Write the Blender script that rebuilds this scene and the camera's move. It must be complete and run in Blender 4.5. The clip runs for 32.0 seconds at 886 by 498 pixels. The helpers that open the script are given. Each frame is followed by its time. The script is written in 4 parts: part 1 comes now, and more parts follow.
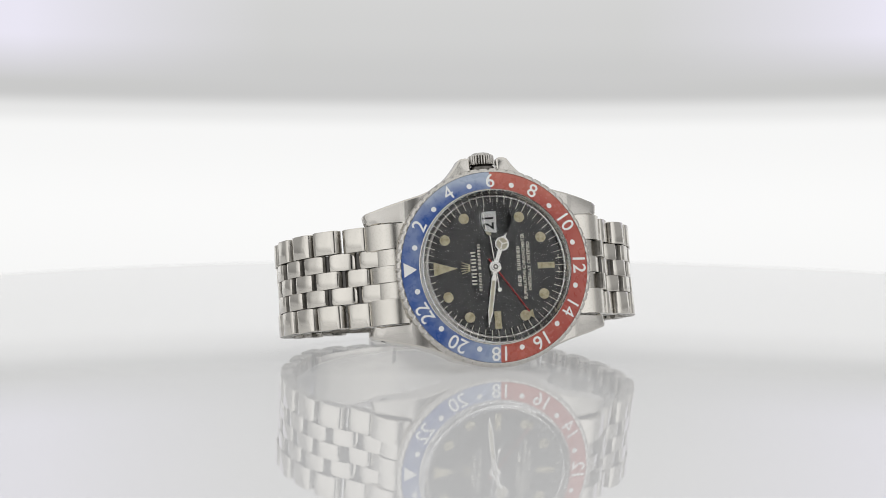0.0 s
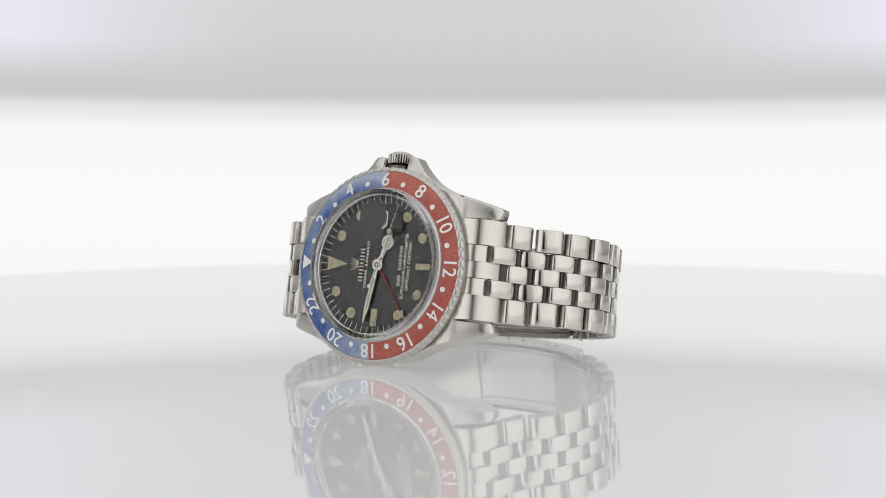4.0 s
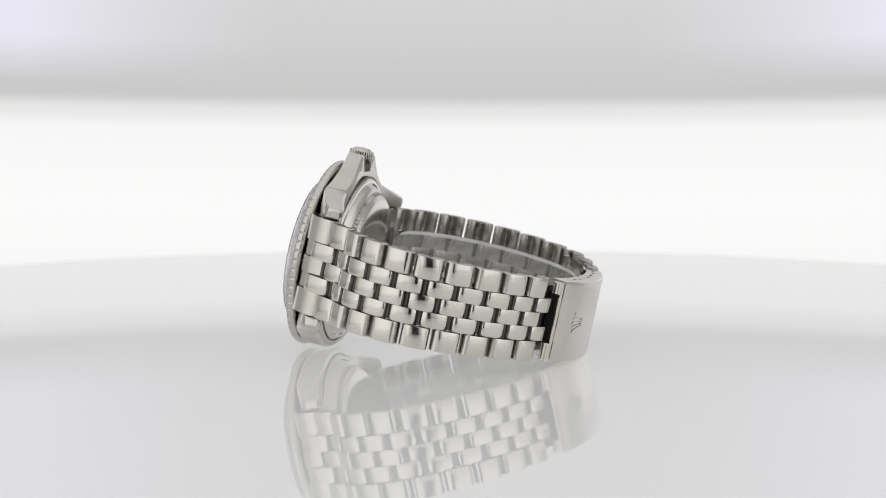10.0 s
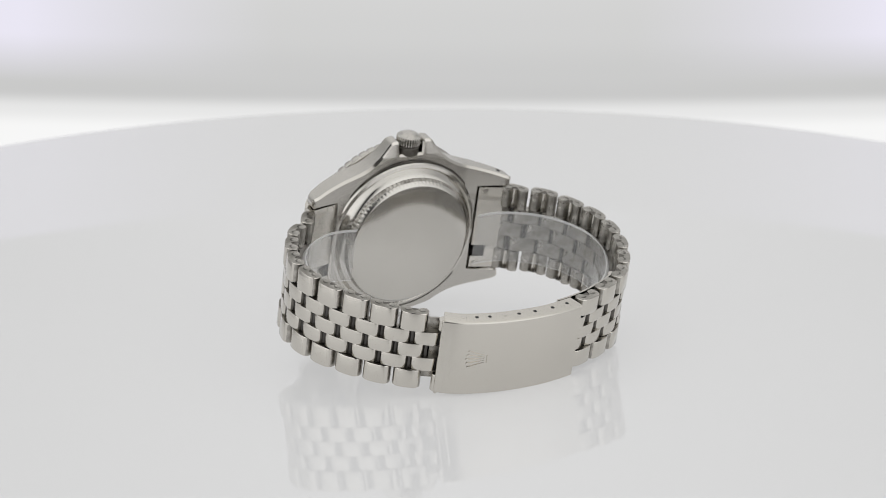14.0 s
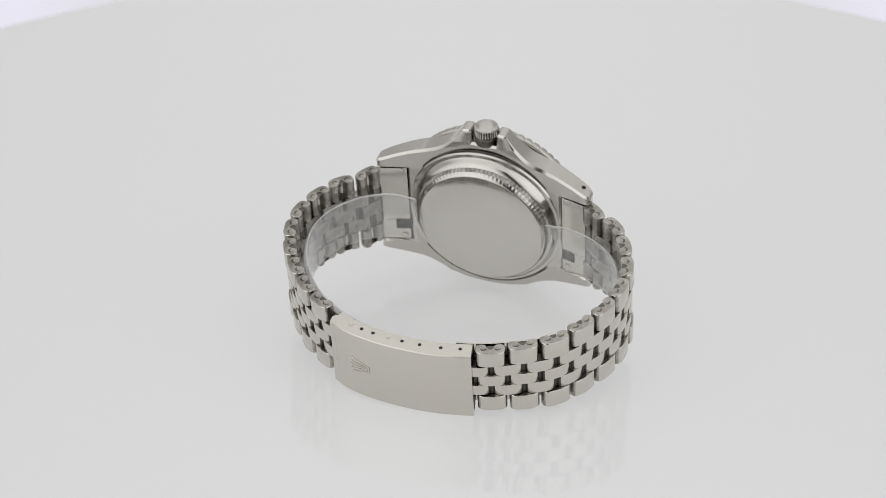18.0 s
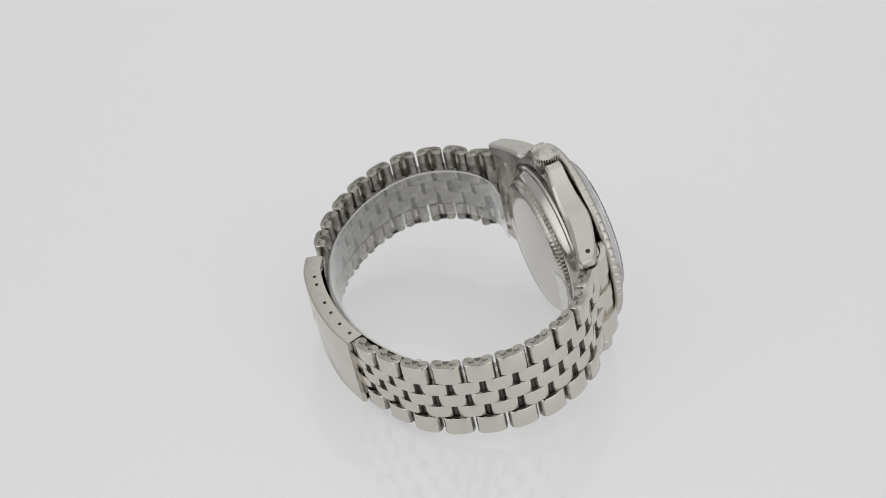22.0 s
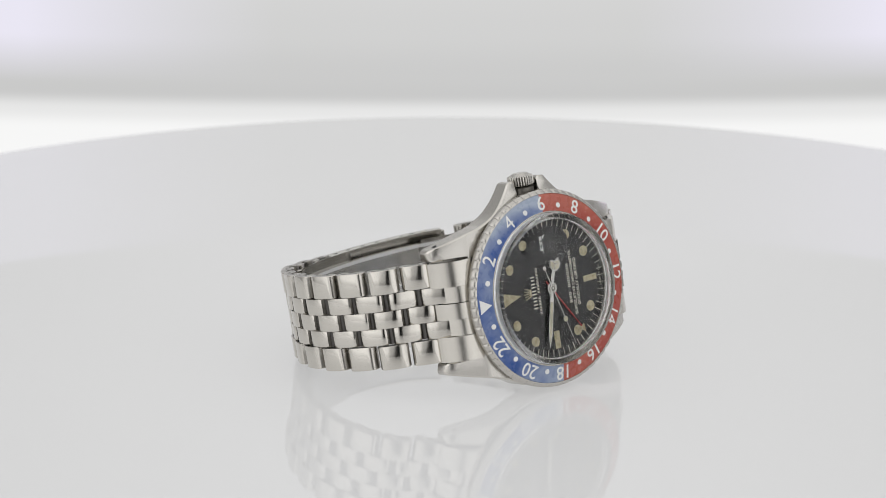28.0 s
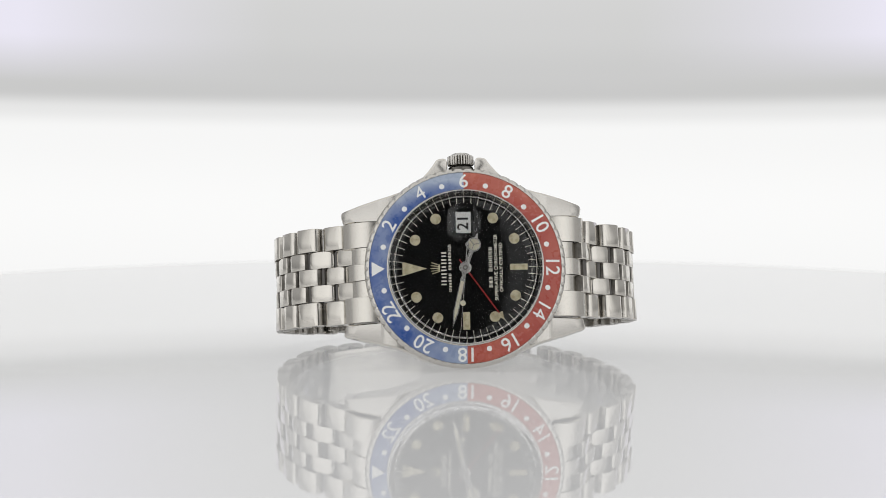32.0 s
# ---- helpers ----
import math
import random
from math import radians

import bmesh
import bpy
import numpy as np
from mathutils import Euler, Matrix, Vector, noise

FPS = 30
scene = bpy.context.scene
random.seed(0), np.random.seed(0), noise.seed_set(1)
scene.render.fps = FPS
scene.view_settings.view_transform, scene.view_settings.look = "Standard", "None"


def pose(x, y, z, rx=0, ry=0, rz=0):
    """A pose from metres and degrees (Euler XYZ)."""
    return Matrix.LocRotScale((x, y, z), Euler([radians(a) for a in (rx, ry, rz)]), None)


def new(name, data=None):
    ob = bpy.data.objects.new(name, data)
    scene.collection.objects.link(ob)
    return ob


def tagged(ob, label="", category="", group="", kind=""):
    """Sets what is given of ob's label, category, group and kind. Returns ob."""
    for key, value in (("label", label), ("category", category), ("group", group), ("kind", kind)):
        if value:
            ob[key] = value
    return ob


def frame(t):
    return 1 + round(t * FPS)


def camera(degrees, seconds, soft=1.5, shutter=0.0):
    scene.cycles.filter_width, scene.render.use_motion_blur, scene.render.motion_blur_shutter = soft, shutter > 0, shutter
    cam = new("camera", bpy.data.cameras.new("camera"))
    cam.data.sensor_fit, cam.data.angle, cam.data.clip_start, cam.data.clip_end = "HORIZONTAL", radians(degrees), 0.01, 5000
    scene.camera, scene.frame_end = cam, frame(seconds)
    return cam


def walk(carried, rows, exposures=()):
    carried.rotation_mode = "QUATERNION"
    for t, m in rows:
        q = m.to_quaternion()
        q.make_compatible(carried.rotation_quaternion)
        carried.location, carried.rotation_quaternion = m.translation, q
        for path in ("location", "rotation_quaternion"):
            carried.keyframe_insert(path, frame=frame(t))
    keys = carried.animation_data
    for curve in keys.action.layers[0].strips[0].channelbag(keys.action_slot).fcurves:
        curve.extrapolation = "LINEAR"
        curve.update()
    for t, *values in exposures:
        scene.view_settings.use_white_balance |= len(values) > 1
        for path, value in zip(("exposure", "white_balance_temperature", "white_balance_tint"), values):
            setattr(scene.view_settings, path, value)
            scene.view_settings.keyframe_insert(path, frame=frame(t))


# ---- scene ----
# ---- the swing arm: one angle of height for camera and backdrop, one turn for the turntable ----
TABLE = 1.0            # height of the turntable's top
PIVOT = Vector((0, 0, TABLE + 0.01253))
REACH = 0.4895
# seconds, turn of the table, height of the arm (degrees)
WAY = [
    (0, 13.12, 6.11), (1, 1.48, 6.07), (2, -10.17, 6.07), (3, -22.02, 5.99), (4, -33.86, 5.94), (5, -45.73, 5.88),
    (6, -57.60, 5.82), (7, -69.20, 5.80), (8, -80.86, 5.77), (9, -92.82, 5.82), (9.5, -98.74, 6.16), (10, -104.73, 6.93),
    (11, -116.59, 9.68), (12, -128.65, 12.52), (13, -140.42, 15.59), (14, -152.17, 18.63), (15, -164.07, 21.50), (16, -176.12, 24.13),
    (17, -188.41, 26.94), (18, -200.39, 30.13), (19, -212.35, 32.77), (20, -224.17, 34.94), (21, -236.44, 35.41), (22, -248.72, 34.77),
    (23, -261.23, 32.24), (24, -273.75, 29.03), (25, -286.26, 26.29), (26, -298.14, 23.51), (27, -309.88, 20.72), (28, -321.65, 17.94),
    (29, -333.32, 15.01), (30, -345.04, 12.08), (30.5, -350.93, 10.68), (31, -356.30, 9.15), (31.5, -358.24, 7.66), (32, -358.50, 6.19),
]


def arm(high):
    return Matrix.Translation(PIVOT) @ pose(0, 0, 0, -high)


def eye_pose(high):
    return arm(high) @ pose(0, -REACH, 0, 90) @ pose(0, 0, 0, 0, 0, 0.0500) @ pose(0, 0, 0, 1.0591) @ pose(0, 0, 0, 0, 0.2964)


def table_turn(turn):
    return Matrix.Translation((0, 0, TABLE)) @ pose(0, 0, 0, 0, 0, turn)


LIE = pose(0.00128, -0.02898, 0.02046) @ pose(0, 0, 0, 0, -1.108) @ pose(0, 0, 0, -11.830) @ pose(0, 0, 0, 0, 0, 0.844) @ pose(0, -0.00081, 0, 0, -0.7)
COUNTER = 0.7          # turn of bezel and dial against the case

cam = camera(21.614, 32.0, soft=0.75)
cam.data.dof.use_dof = True
cam.data.dof.focus_distance = 0.472
cam.data.dof.aperture_fstop = 28.0
walk(cam, [(t, eye_pose(high)) for t, turn, high in WAY])

# ---- light ----
world = bpy.data.worlds.new("world")
scene.world = world
world.use_nodes = True
world.node_tree.nodes["Background"].inputs[0].default_value = (0.9, 0.95, 1.0, 1)
world.node_tree.nodes["Background"].inputs[1].default_value = 0.06
scene.view_settings.exposure = 0.0


# ---- materials ----
def material(name, base=(0.8, 0.8, 0.8), rough=0.5, metal=0.0, ior=1.45, grain=0.0, scale=400.0, bump=0.0, stretch=(1, 1, 1), spot=None, coat=0.0):
    m = bpy.data.materials.new(name)
    m.use_nodes = True
    n, l = m.node_tree.nodes, m.node_tree.links
    b = n["Principled BSDF"]
    b.inputs["Base Color"].default_value = (*base, 1)
    b.inputs["Roughness"].default_value = rough
    b.inputs["Metallic"].default_value = metal
    b.inputs["IOR"].default_value = ior
    b.inputs["Coat Weight"].default_value = coat
    b.inputs["Coat Roughness"].default_value = 0.05
    co = n.new("ShaderNodeTexCoord")
    mp = n.new("ShaderNodeMapping")
    mp.inputs["Scale"].default_value = stretch
    l.new(co.outputs["Object"], mp.inputs[0])
    fine = n.new("ShaderNodeTexNoise")
    fine.inputs["Scale"].default_value = scale
    fine.inputs["Detail"].default_value = 4
    l.new(mp.outputs[0], fine.inputs["Vector"])
    wide = n.new("ShaderNodeTexNoise")
    wide.inputs["Scale"].default_value = scale * 0.12
    wide.inputs["Detail"].default_value = 3
    l.new(co.outputs["Object"], wide.inputs["Vector"])
    if grain:
        ad = n.new("ShaderNodeMath")
        ad.operation = "ADD"
        l.new(fine.outputs[0], ad.inputs[0])
        l.new(wide.outputs[0], ad.inputs[1])
        mr = n.new("ShaderNodeMapRange")
        mr.inputs["From Min"].default_value, mr.inputs["From Max"].default_value = 0.6, 1.4
        mr.inputs["To Min"].default_value, mr.inputs["To Max"].default_value = rough * (1 - grain), rough * (1 + grain)
        l.new(ad.outputs[0], mr.inputs[0])
        l.new(mr.outputs[0], b.inputs["Roughness"])
    if spot:
        mx = n.new("ShaderNodeMix")
        mx.data_type = "RGBA"
        mx.inputs[6].default_value, mx.inputs[7].default_value = (*base, 1), (*spot, 1)
        rp = n.new("ShaderNodeMapRange")
        rp.inputs["From Min"].default_value, rp.inputs["From Max"].default_value = 0.42, 0.68
        l.new(wide.outputs[0], rp.inputs[0])
        l.new(rp.outputs[0], mx.inputs[0])
        l.new(mx.outputs[2], b.inputs["Base Color"])
    if bump:
        bp = n.new("ShaderNodeBump")
        bp.inputs["Strength"].default_value = bump
        bp.inputs["Distance"].default_value = 0.00005
        l.new(fine.outputs[0], bp.inputs["Height"])
        l.new(bp.outputs[0], b.inputs["Normal"])
    return m


def clear(name, ior, rough, tint=(1, 1, 1), haze=0.0, steep=5.0, most=1.0):
    """Thin clear plastic: lets light straight through and mirrors by its gloss."""
    m = bpy.data.materials.new(name)
    m.use_nodes = True
    n, l = m.node_tree.nodes, m.node_tree.links
    n.remove(n["Principled BSDF"])
    tr = n.new("ShaderNodeBsdfTransparent")
    tr.inputs[0].default_value = (*tint, 1)
    gl = n.new("ShaderNodeBsdfGlossy")
    gl.inputs["Roughness"].default_value = rough
    gl.inputs["Color"].default_value = (0.95, 0.95, 0.95, 1)
    lw = n.new("ShaderNodeLayerWeight")
    lw.inputs[0].default_value = 0.5
    pw = n.new("ShaderNodeMath")
    pw.operation = "POWER"
    l.new(lw.outputs["Facing"], pw.inputs[0])
    pw.inputs[1].default_value = steep
    least = ((ior - 1) / (ior + 1)) ** 2
    fr = n.new("ShaderNodeMath")
    fr.operation = "MULTIPLY_ADD"
    l.new(pw.outputs[0], fr.inputs[0])
    fr.inputs[1].default_value, fr.inputs[2].default_value = most - least, least
    mx = n.new("ShaderNodeMixShader")
    l.new(fr.outputs[0], mx.inputs[0])
    l.new(tr.outputs[0], mx.inputs[1])
    l.new(gl.outputs[0], mx.inputs[2])
    last = mx
    if haze:
        df = n.new("ShaderNodeBsdfDiffuse")
        df.inputs[0].default_value = (0.9, 0.9, 0.9, 1)
        m2 = n.new("ShaderNodeMixShader")
        m2.inputs[0].default_value = haze
        l.new(mx.outputs[0], m2.inputs[1])
        l.new(df.outputs[0], m2.inputs[2])
        last = m2
    l.new(last.outputs[0], n["Material Output"].inputs[0])
    return m


POLISHED = material("polished_steel", (0.635, 0.61, 0.565), 0.12, 1.0, grain=0.15, scale=600)
BRUSHED = material("brushed_steel", (0.56, 0.54, 0.505), 0.25, 1.0, grain=0.08, scale=5000, bump=0.03, stretch=(0.05, 1, 1))
SATIN = material("satin_steel", (0.645, 0.618, 0.568), 0.22, 1.0, grain=0.1, scale=4000, bump=0.02, stretch=(1, 1, 0.06))
LINK = material("worn_link_steel", (0.65, 0.622, 0.572), 0.12, 1.0, grain=0.25, scale=900, bump=0.02)
WIDE = material("worn_outer_link_steel", (0.645, 0.618, 0.568), 0.125, 1.0, grain=0.2, scale=2500, bump=0.02, stretch=(1, 1, 0.08))
DARK = material("dark_steel", (0.10, 0.095, 0.09), 0.35, 1.0, grain=0.3)
HOLE = material("hole_dark", (0.015, 0.015, 0.015), 0.6)


def faded(name, base, pale, reach):
    """Anodised insert, bleached unevenly, most of all where the two colours meet."""
    m = material(name, base, 0.28, 0.0, ior=1.5, grain=0.2, scale=900)
    n, l = m.node_tree.nodes, m.node_tree.links
    co = n.new("ShaderNodeTexCoord")
    sp = n.new("ShaderNodeSeparateXYZ")
    l.new(co.outputs["Object"], sp.inputs[0])
    ab = n.new("ShaderNodeMath")
    ab.operation = "ABSOLUTE"
    l.new(sp.outputs[0], ab.inputs[0])
    near = n.new("ShaderNodeMapRange")
    near.inputs["From Min"].default_value, near.inputs["From Max"].default_value = 0.001, 0.011
    near.inputs["To Min"].default_value, near.inputs["To Max"].default_value = reach, 0.0
    l.new(ab.outputs[0], near.inputs[0])
    no = n.new("ShaderNodeTexNoise")
    no.inputs["Scale"].default_value, no.inputs["Detail"].default_value = 170, 5
    l.new(co.outputs["Object"], no.inputs["Vector"])
    ad = n.new("ShaderNodeMath")
    ad.operation = "ADD"
    l.new(near.outputs[0], ad.inputs[0])
    l.new(no.outputs[0], ad.inputs[1])
    # the outer edge beside the crown has lost most of its colour
    flat = n.new("ShaderNodeVectorMath")
    flat.operation = "MULTIPLY"
    flat.inputs[1].default_value = (1, 0, 1)
    l.new(co.outputs["Object"], flat.inputs[0])
    far = n.new("ShaderNodeVectorMath")
    far.operation = "LENGTH"
    l.new(flat.outputs[0], far.inputs[0])
    outer = n.new("ShaderNodeMapRange")
    outer.inputs["From Min"].default_value, outer.inputs["From Max"].default_value = 0.0162, 0.0190
    outer.inputs["To Min"].default_value, outer.inputs["To Max"].default_value = -0.35 * reach, 1.3 * reach
    l.new(far.outputs["Value"], outer.inputs[0])
    crown_side = n.new("ShaderNodeMapRange")
    crown_side.inputs["From Min"].default_value, crown_side.inputs["From Max"].default_value = 0.004, 0.015
    l.new(sp.outputs[2], crown_side.inputs[0])
    worn = n.new("ShaderNodeMath")
    worn.operation = "MULTIPLY_ADD"
    l.new(outer.outputs[0], worn.inputs[0])
    l.new(crown_side.outputs[0], worn.inputs[1])
    l.new(ad.outputs[0], worn.inputs[2])
    mr = n.new("ShaderNodeMapRange")
    mr.inputs["From Min"].default_value, mr.inputs["From Max"].default_value = 0.40, 1.0
    l.new(worn.outputs[0], mr.inputs[0])
    mx = n.new("ShaderNodeMix")
    mx.data_type = "RGBA"
    mx.inputs[6].default_value, mx.inputs[7].default_value = (*base, 1), (*pale, 1)
    l.new(mr.outputs[0], mx.inputs[0])
    l.new(mx.outputs[2], n["Principled BSDF"].inputs["Base Color"])
    return m


BLUE = faded("faded_blue_insert", (0.03, 0.082, 0.29), (0.36, 0.42, 0.53), 0.40)
RED = faded("faded_red_insert", (0.36, 0.06, 0.042), (0.50, 0.15, 0.105), 0.18)
WHITE = material("white_paint", (0.80, 0.80, 0.78), 0.4)
BLACK = material("glossy_black_dial", (0.006, 0.006, 0.006), 0.5, coat=1.0)
BLACK.node_tree.nodes["Principled BSDF"].inputs["Coat IOR"].default_value = 1.55
BLACK.node_tree.nodes["Principled BSDF"].inputs["Specular IOR Level"].default_value = 0.0
BLACK.node_tree.nodes["Principled BSDF"].inputs["Coat Roughness"].default_value = 0.0
LUME = material("aged_lume", (0.60, 0.55, 0.38), 0.6, scale=9000, spot=(0.40, 0.34, 0.20), bump=0.15)
IVORY = material("ivory_print", (0.84, 0.81, 0.70), 0.5)
HAND = material("hand_steel", (0.62, 0.61, 0.58), 0.25, 1.0)
SCARLET = material("red_hand", (0.36, 0.012, 0.012), 0.35)
SOLID = material("solid_acrylic", (0.97, 0.97, 0.97), 0.0, ior=1.46)
SOLID.node_tree.nodes["Principled BSDF"].inputs["Transmission Weight"].default_value = 1.0
SOLID.node_tree.nodes["Principled BSDF"].inputs["Specular Tint"].default_value = (0.05, 0.05, 0.05, 1)
# part-diffuse white wall stands in for bright reflections inside the thick edge
MILKY = material("milky_acrylic_edge", (0.97, 0.97, 0.97), 0.4, ior=1.46)
MILKY.node_tree.nodes["Principled BSDF"].inputs["Transmission Weight"].default_value = 0.75
FILM = clear("clear_film", 1.5, 0.08, (0.97, 0.97, 0.97), haze=0.08, steep=3.5)
FILM_EDGE = clear("film_edge", 1.5, 0.1, (0.9, 0.9, 0.9), haze=0.6)
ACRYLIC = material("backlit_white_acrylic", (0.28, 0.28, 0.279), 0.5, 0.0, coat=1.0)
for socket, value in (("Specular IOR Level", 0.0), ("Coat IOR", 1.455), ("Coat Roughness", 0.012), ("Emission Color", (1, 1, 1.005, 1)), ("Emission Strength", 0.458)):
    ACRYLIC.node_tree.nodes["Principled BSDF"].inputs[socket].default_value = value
ROOM = material("grey_studio_paint", (0.12, 0.12, 0.12), 0.8, grain=0.1, scale=20)


def tent_material():
    """Lit fabric of the unseen dome: emission set brighter at both sides and above, dimmer behind and below the table.
    """
    m = bpy.data.materials.new("lit_white_fabric")
    m.use_nodes = True
    n, l = m.node_tree.nodes, m.node_tree.links
    n.remove(n["Principled BSDF"])
    co = n.new("ShaderNodeTexCoord")
    sp = n.new("ShaderNodeSeparateXYZ")
    l.new(co.outputs["Object"], sp.inputs[0])
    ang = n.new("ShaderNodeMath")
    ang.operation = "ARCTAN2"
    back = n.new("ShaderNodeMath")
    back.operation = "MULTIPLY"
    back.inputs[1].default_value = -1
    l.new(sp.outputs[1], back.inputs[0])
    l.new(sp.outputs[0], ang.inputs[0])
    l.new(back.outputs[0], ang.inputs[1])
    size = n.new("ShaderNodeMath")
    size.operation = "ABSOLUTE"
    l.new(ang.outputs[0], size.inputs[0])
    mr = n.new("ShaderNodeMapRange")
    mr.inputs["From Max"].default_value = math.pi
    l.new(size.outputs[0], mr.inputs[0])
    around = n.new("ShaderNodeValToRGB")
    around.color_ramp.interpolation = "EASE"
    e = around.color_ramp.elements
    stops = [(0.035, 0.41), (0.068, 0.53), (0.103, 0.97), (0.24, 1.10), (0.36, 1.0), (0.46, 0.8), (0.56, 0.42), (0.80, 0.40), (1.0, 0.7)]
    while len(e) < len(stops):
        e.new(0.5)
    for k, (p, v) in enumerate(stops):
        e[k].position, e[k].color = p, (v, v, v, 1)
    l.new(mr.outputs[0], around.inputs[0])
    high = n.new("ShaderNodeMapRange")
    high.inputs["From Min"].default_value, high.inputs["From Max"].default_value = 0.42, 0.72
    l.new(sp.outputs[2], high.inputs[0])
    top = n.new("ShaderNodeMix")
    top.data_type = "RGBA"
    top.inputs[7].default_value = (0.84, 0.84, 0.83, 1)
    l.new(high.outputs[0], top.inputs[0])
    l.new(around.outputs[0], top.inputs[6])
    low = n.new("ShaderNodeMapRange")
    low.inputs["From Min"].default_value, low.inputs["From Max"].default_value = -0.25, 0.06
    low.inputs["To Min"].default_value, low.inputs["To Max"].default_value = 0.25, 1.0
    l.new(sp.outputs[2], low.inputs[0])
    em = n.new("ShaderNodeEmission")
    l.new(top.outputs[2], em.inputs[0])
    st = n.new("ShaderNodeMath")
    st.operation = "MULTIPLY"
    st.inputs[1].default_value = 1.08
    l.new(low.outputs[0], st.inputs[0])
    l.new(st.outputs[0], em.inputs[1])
    l.new(em.outputs[0], n["Material Output"].inputs[0])
    return m


TENT = tent_material()
# rougher steel for inner sides and flutes, their shade mixed into its colour
DULL = material("shade_toned_steel", (0.47, 0.45, 0.415), 0.3, 1.0, grain=0.25, scale=3000, spot=(0.24, 0.228, 0.205))
WORN = material("worn_case_back", (0.63, 0.61, 0.57), 0.135, 1.0, grain=0.12, scale=900, bump=0.02, spot=(0.615, 0.595, 0.555))
RING = material("polished_inner_ring", (0.5, 0.485, 0.455), 0.2, 1.0)
# darkest steel: the shade of gaps, grooves and hollows put into the colour
SHADE = material("recess_shade_steel", (0.17, 0.16, 0.145), 0.4, 1.0, grain=0.2, scale=3000, spot=(0.08, 0.075, 0.065))
PALE = material("pale_hand_lume", (0.64, 0.60, 0.46), 0.6, scale=1500, spot=(0.48, 0.45, 0.34))


def backdrop_material():
    """White lit panel below; the grey band above, the soft dark seam between and the lilac light at the outer ends are
    put into its emission.
    """
    m = bpy.data.materials.new("lit_backdrop")
    m.use_nodes = True
    n, l = m.node_tree.nodes, m.node_tree.links
    n.remove(n["Principled BSDF"])
    co = n.new("ShaderNodeTexCoord")
    sp = n.new("ShaderNodeSeparateXYZ")
    l.new(co.outputs["Object"], sp.inputs[0])
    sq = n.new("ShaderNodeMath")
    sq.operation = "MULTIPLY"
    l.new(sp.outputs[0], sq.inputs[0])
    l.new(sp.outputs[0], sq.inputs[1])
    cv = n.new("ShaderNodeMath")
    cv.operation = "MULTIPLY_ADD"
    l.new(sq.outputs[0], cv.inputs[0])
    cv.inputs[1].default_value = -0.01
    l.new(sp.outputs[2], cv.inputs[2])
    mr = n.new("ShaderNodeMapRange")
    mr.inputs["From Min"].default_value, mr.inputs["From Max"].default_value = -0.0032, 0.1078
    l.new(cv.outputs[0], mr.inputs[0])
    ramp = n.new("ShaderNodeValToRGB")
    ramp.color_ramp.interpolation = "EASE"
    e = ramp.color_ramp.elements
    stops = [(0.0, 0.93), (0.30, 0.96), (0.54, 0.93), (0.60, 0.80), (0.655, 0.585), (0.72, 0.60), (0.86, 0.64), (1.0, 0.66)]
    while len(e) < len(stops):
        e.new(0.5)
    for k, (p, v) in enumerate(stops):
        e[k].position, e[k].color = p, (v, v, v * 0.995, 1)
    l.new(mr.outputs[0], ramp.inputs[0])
    # lilac light towards the ends of the grey band, mixed into the emission colour
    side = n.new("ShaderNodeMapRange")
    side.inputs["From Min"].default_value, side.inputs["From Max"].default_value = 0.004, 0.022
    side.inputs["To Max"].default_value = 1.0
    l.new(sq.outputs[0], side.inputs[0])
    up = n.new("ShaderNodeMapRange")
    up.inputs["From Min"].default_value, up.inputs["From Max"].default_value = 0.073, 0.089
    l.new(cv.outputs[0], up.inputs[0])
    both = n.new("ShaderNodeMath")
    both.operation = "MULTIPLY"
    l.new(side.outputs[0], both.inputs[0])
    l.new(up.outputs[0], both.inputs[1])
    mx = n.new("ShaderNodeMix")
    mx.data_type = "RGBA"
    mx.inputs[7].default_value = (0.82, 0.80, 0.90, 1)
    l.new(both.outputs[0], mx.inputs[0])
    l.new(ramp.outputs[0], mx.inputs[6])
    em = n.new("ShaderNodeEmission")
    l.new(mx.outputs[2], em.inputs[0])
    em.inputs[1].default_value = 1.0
    l.new(em.outputs[0], n["Material Output"].inputs[0])
    return m


BACKDROP = backdrop_material()


# ---- mesh helpers; the watch is drawn in millimetres ----
def mesh_of(name, bm, mat, unit=0.001, angle=32):
    bmesh.ops.scale(bm, vec=(unit, unit, unit), verts=bm.verts)
    bmesh.ops.recalc_face_normals(bm, faces=bm.faces)
    me = bpy.data.meshes.new(name)
    bm.to_mesh(me)
    bm.free()
    me.materials.append(mat)
    me.shade_smooth()
    me.set_sharp_from_angle(angle=radians(angle))
    return me


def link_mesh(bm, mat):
    """A link: polished outside, rougher and shade-toned on its folded inner side and ends; small links darkest between
    one another.
    """
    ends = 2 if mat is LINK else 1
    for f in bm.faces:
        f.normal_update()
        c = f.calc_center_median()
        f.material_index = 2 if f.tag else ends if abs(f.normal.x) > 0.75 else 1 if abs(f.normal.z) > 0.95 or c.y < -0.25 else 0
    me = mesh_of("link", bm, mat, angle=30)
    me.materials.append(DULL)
    me.materials.append(SHADE)
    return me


def part(name, bm, mat, parent, label="", unit=0.001, angle=32):
    ob = new(name, mesh_of(name, bm, mat, unit, angle))
    ob.parent = parent
    return tagged(ob, label)


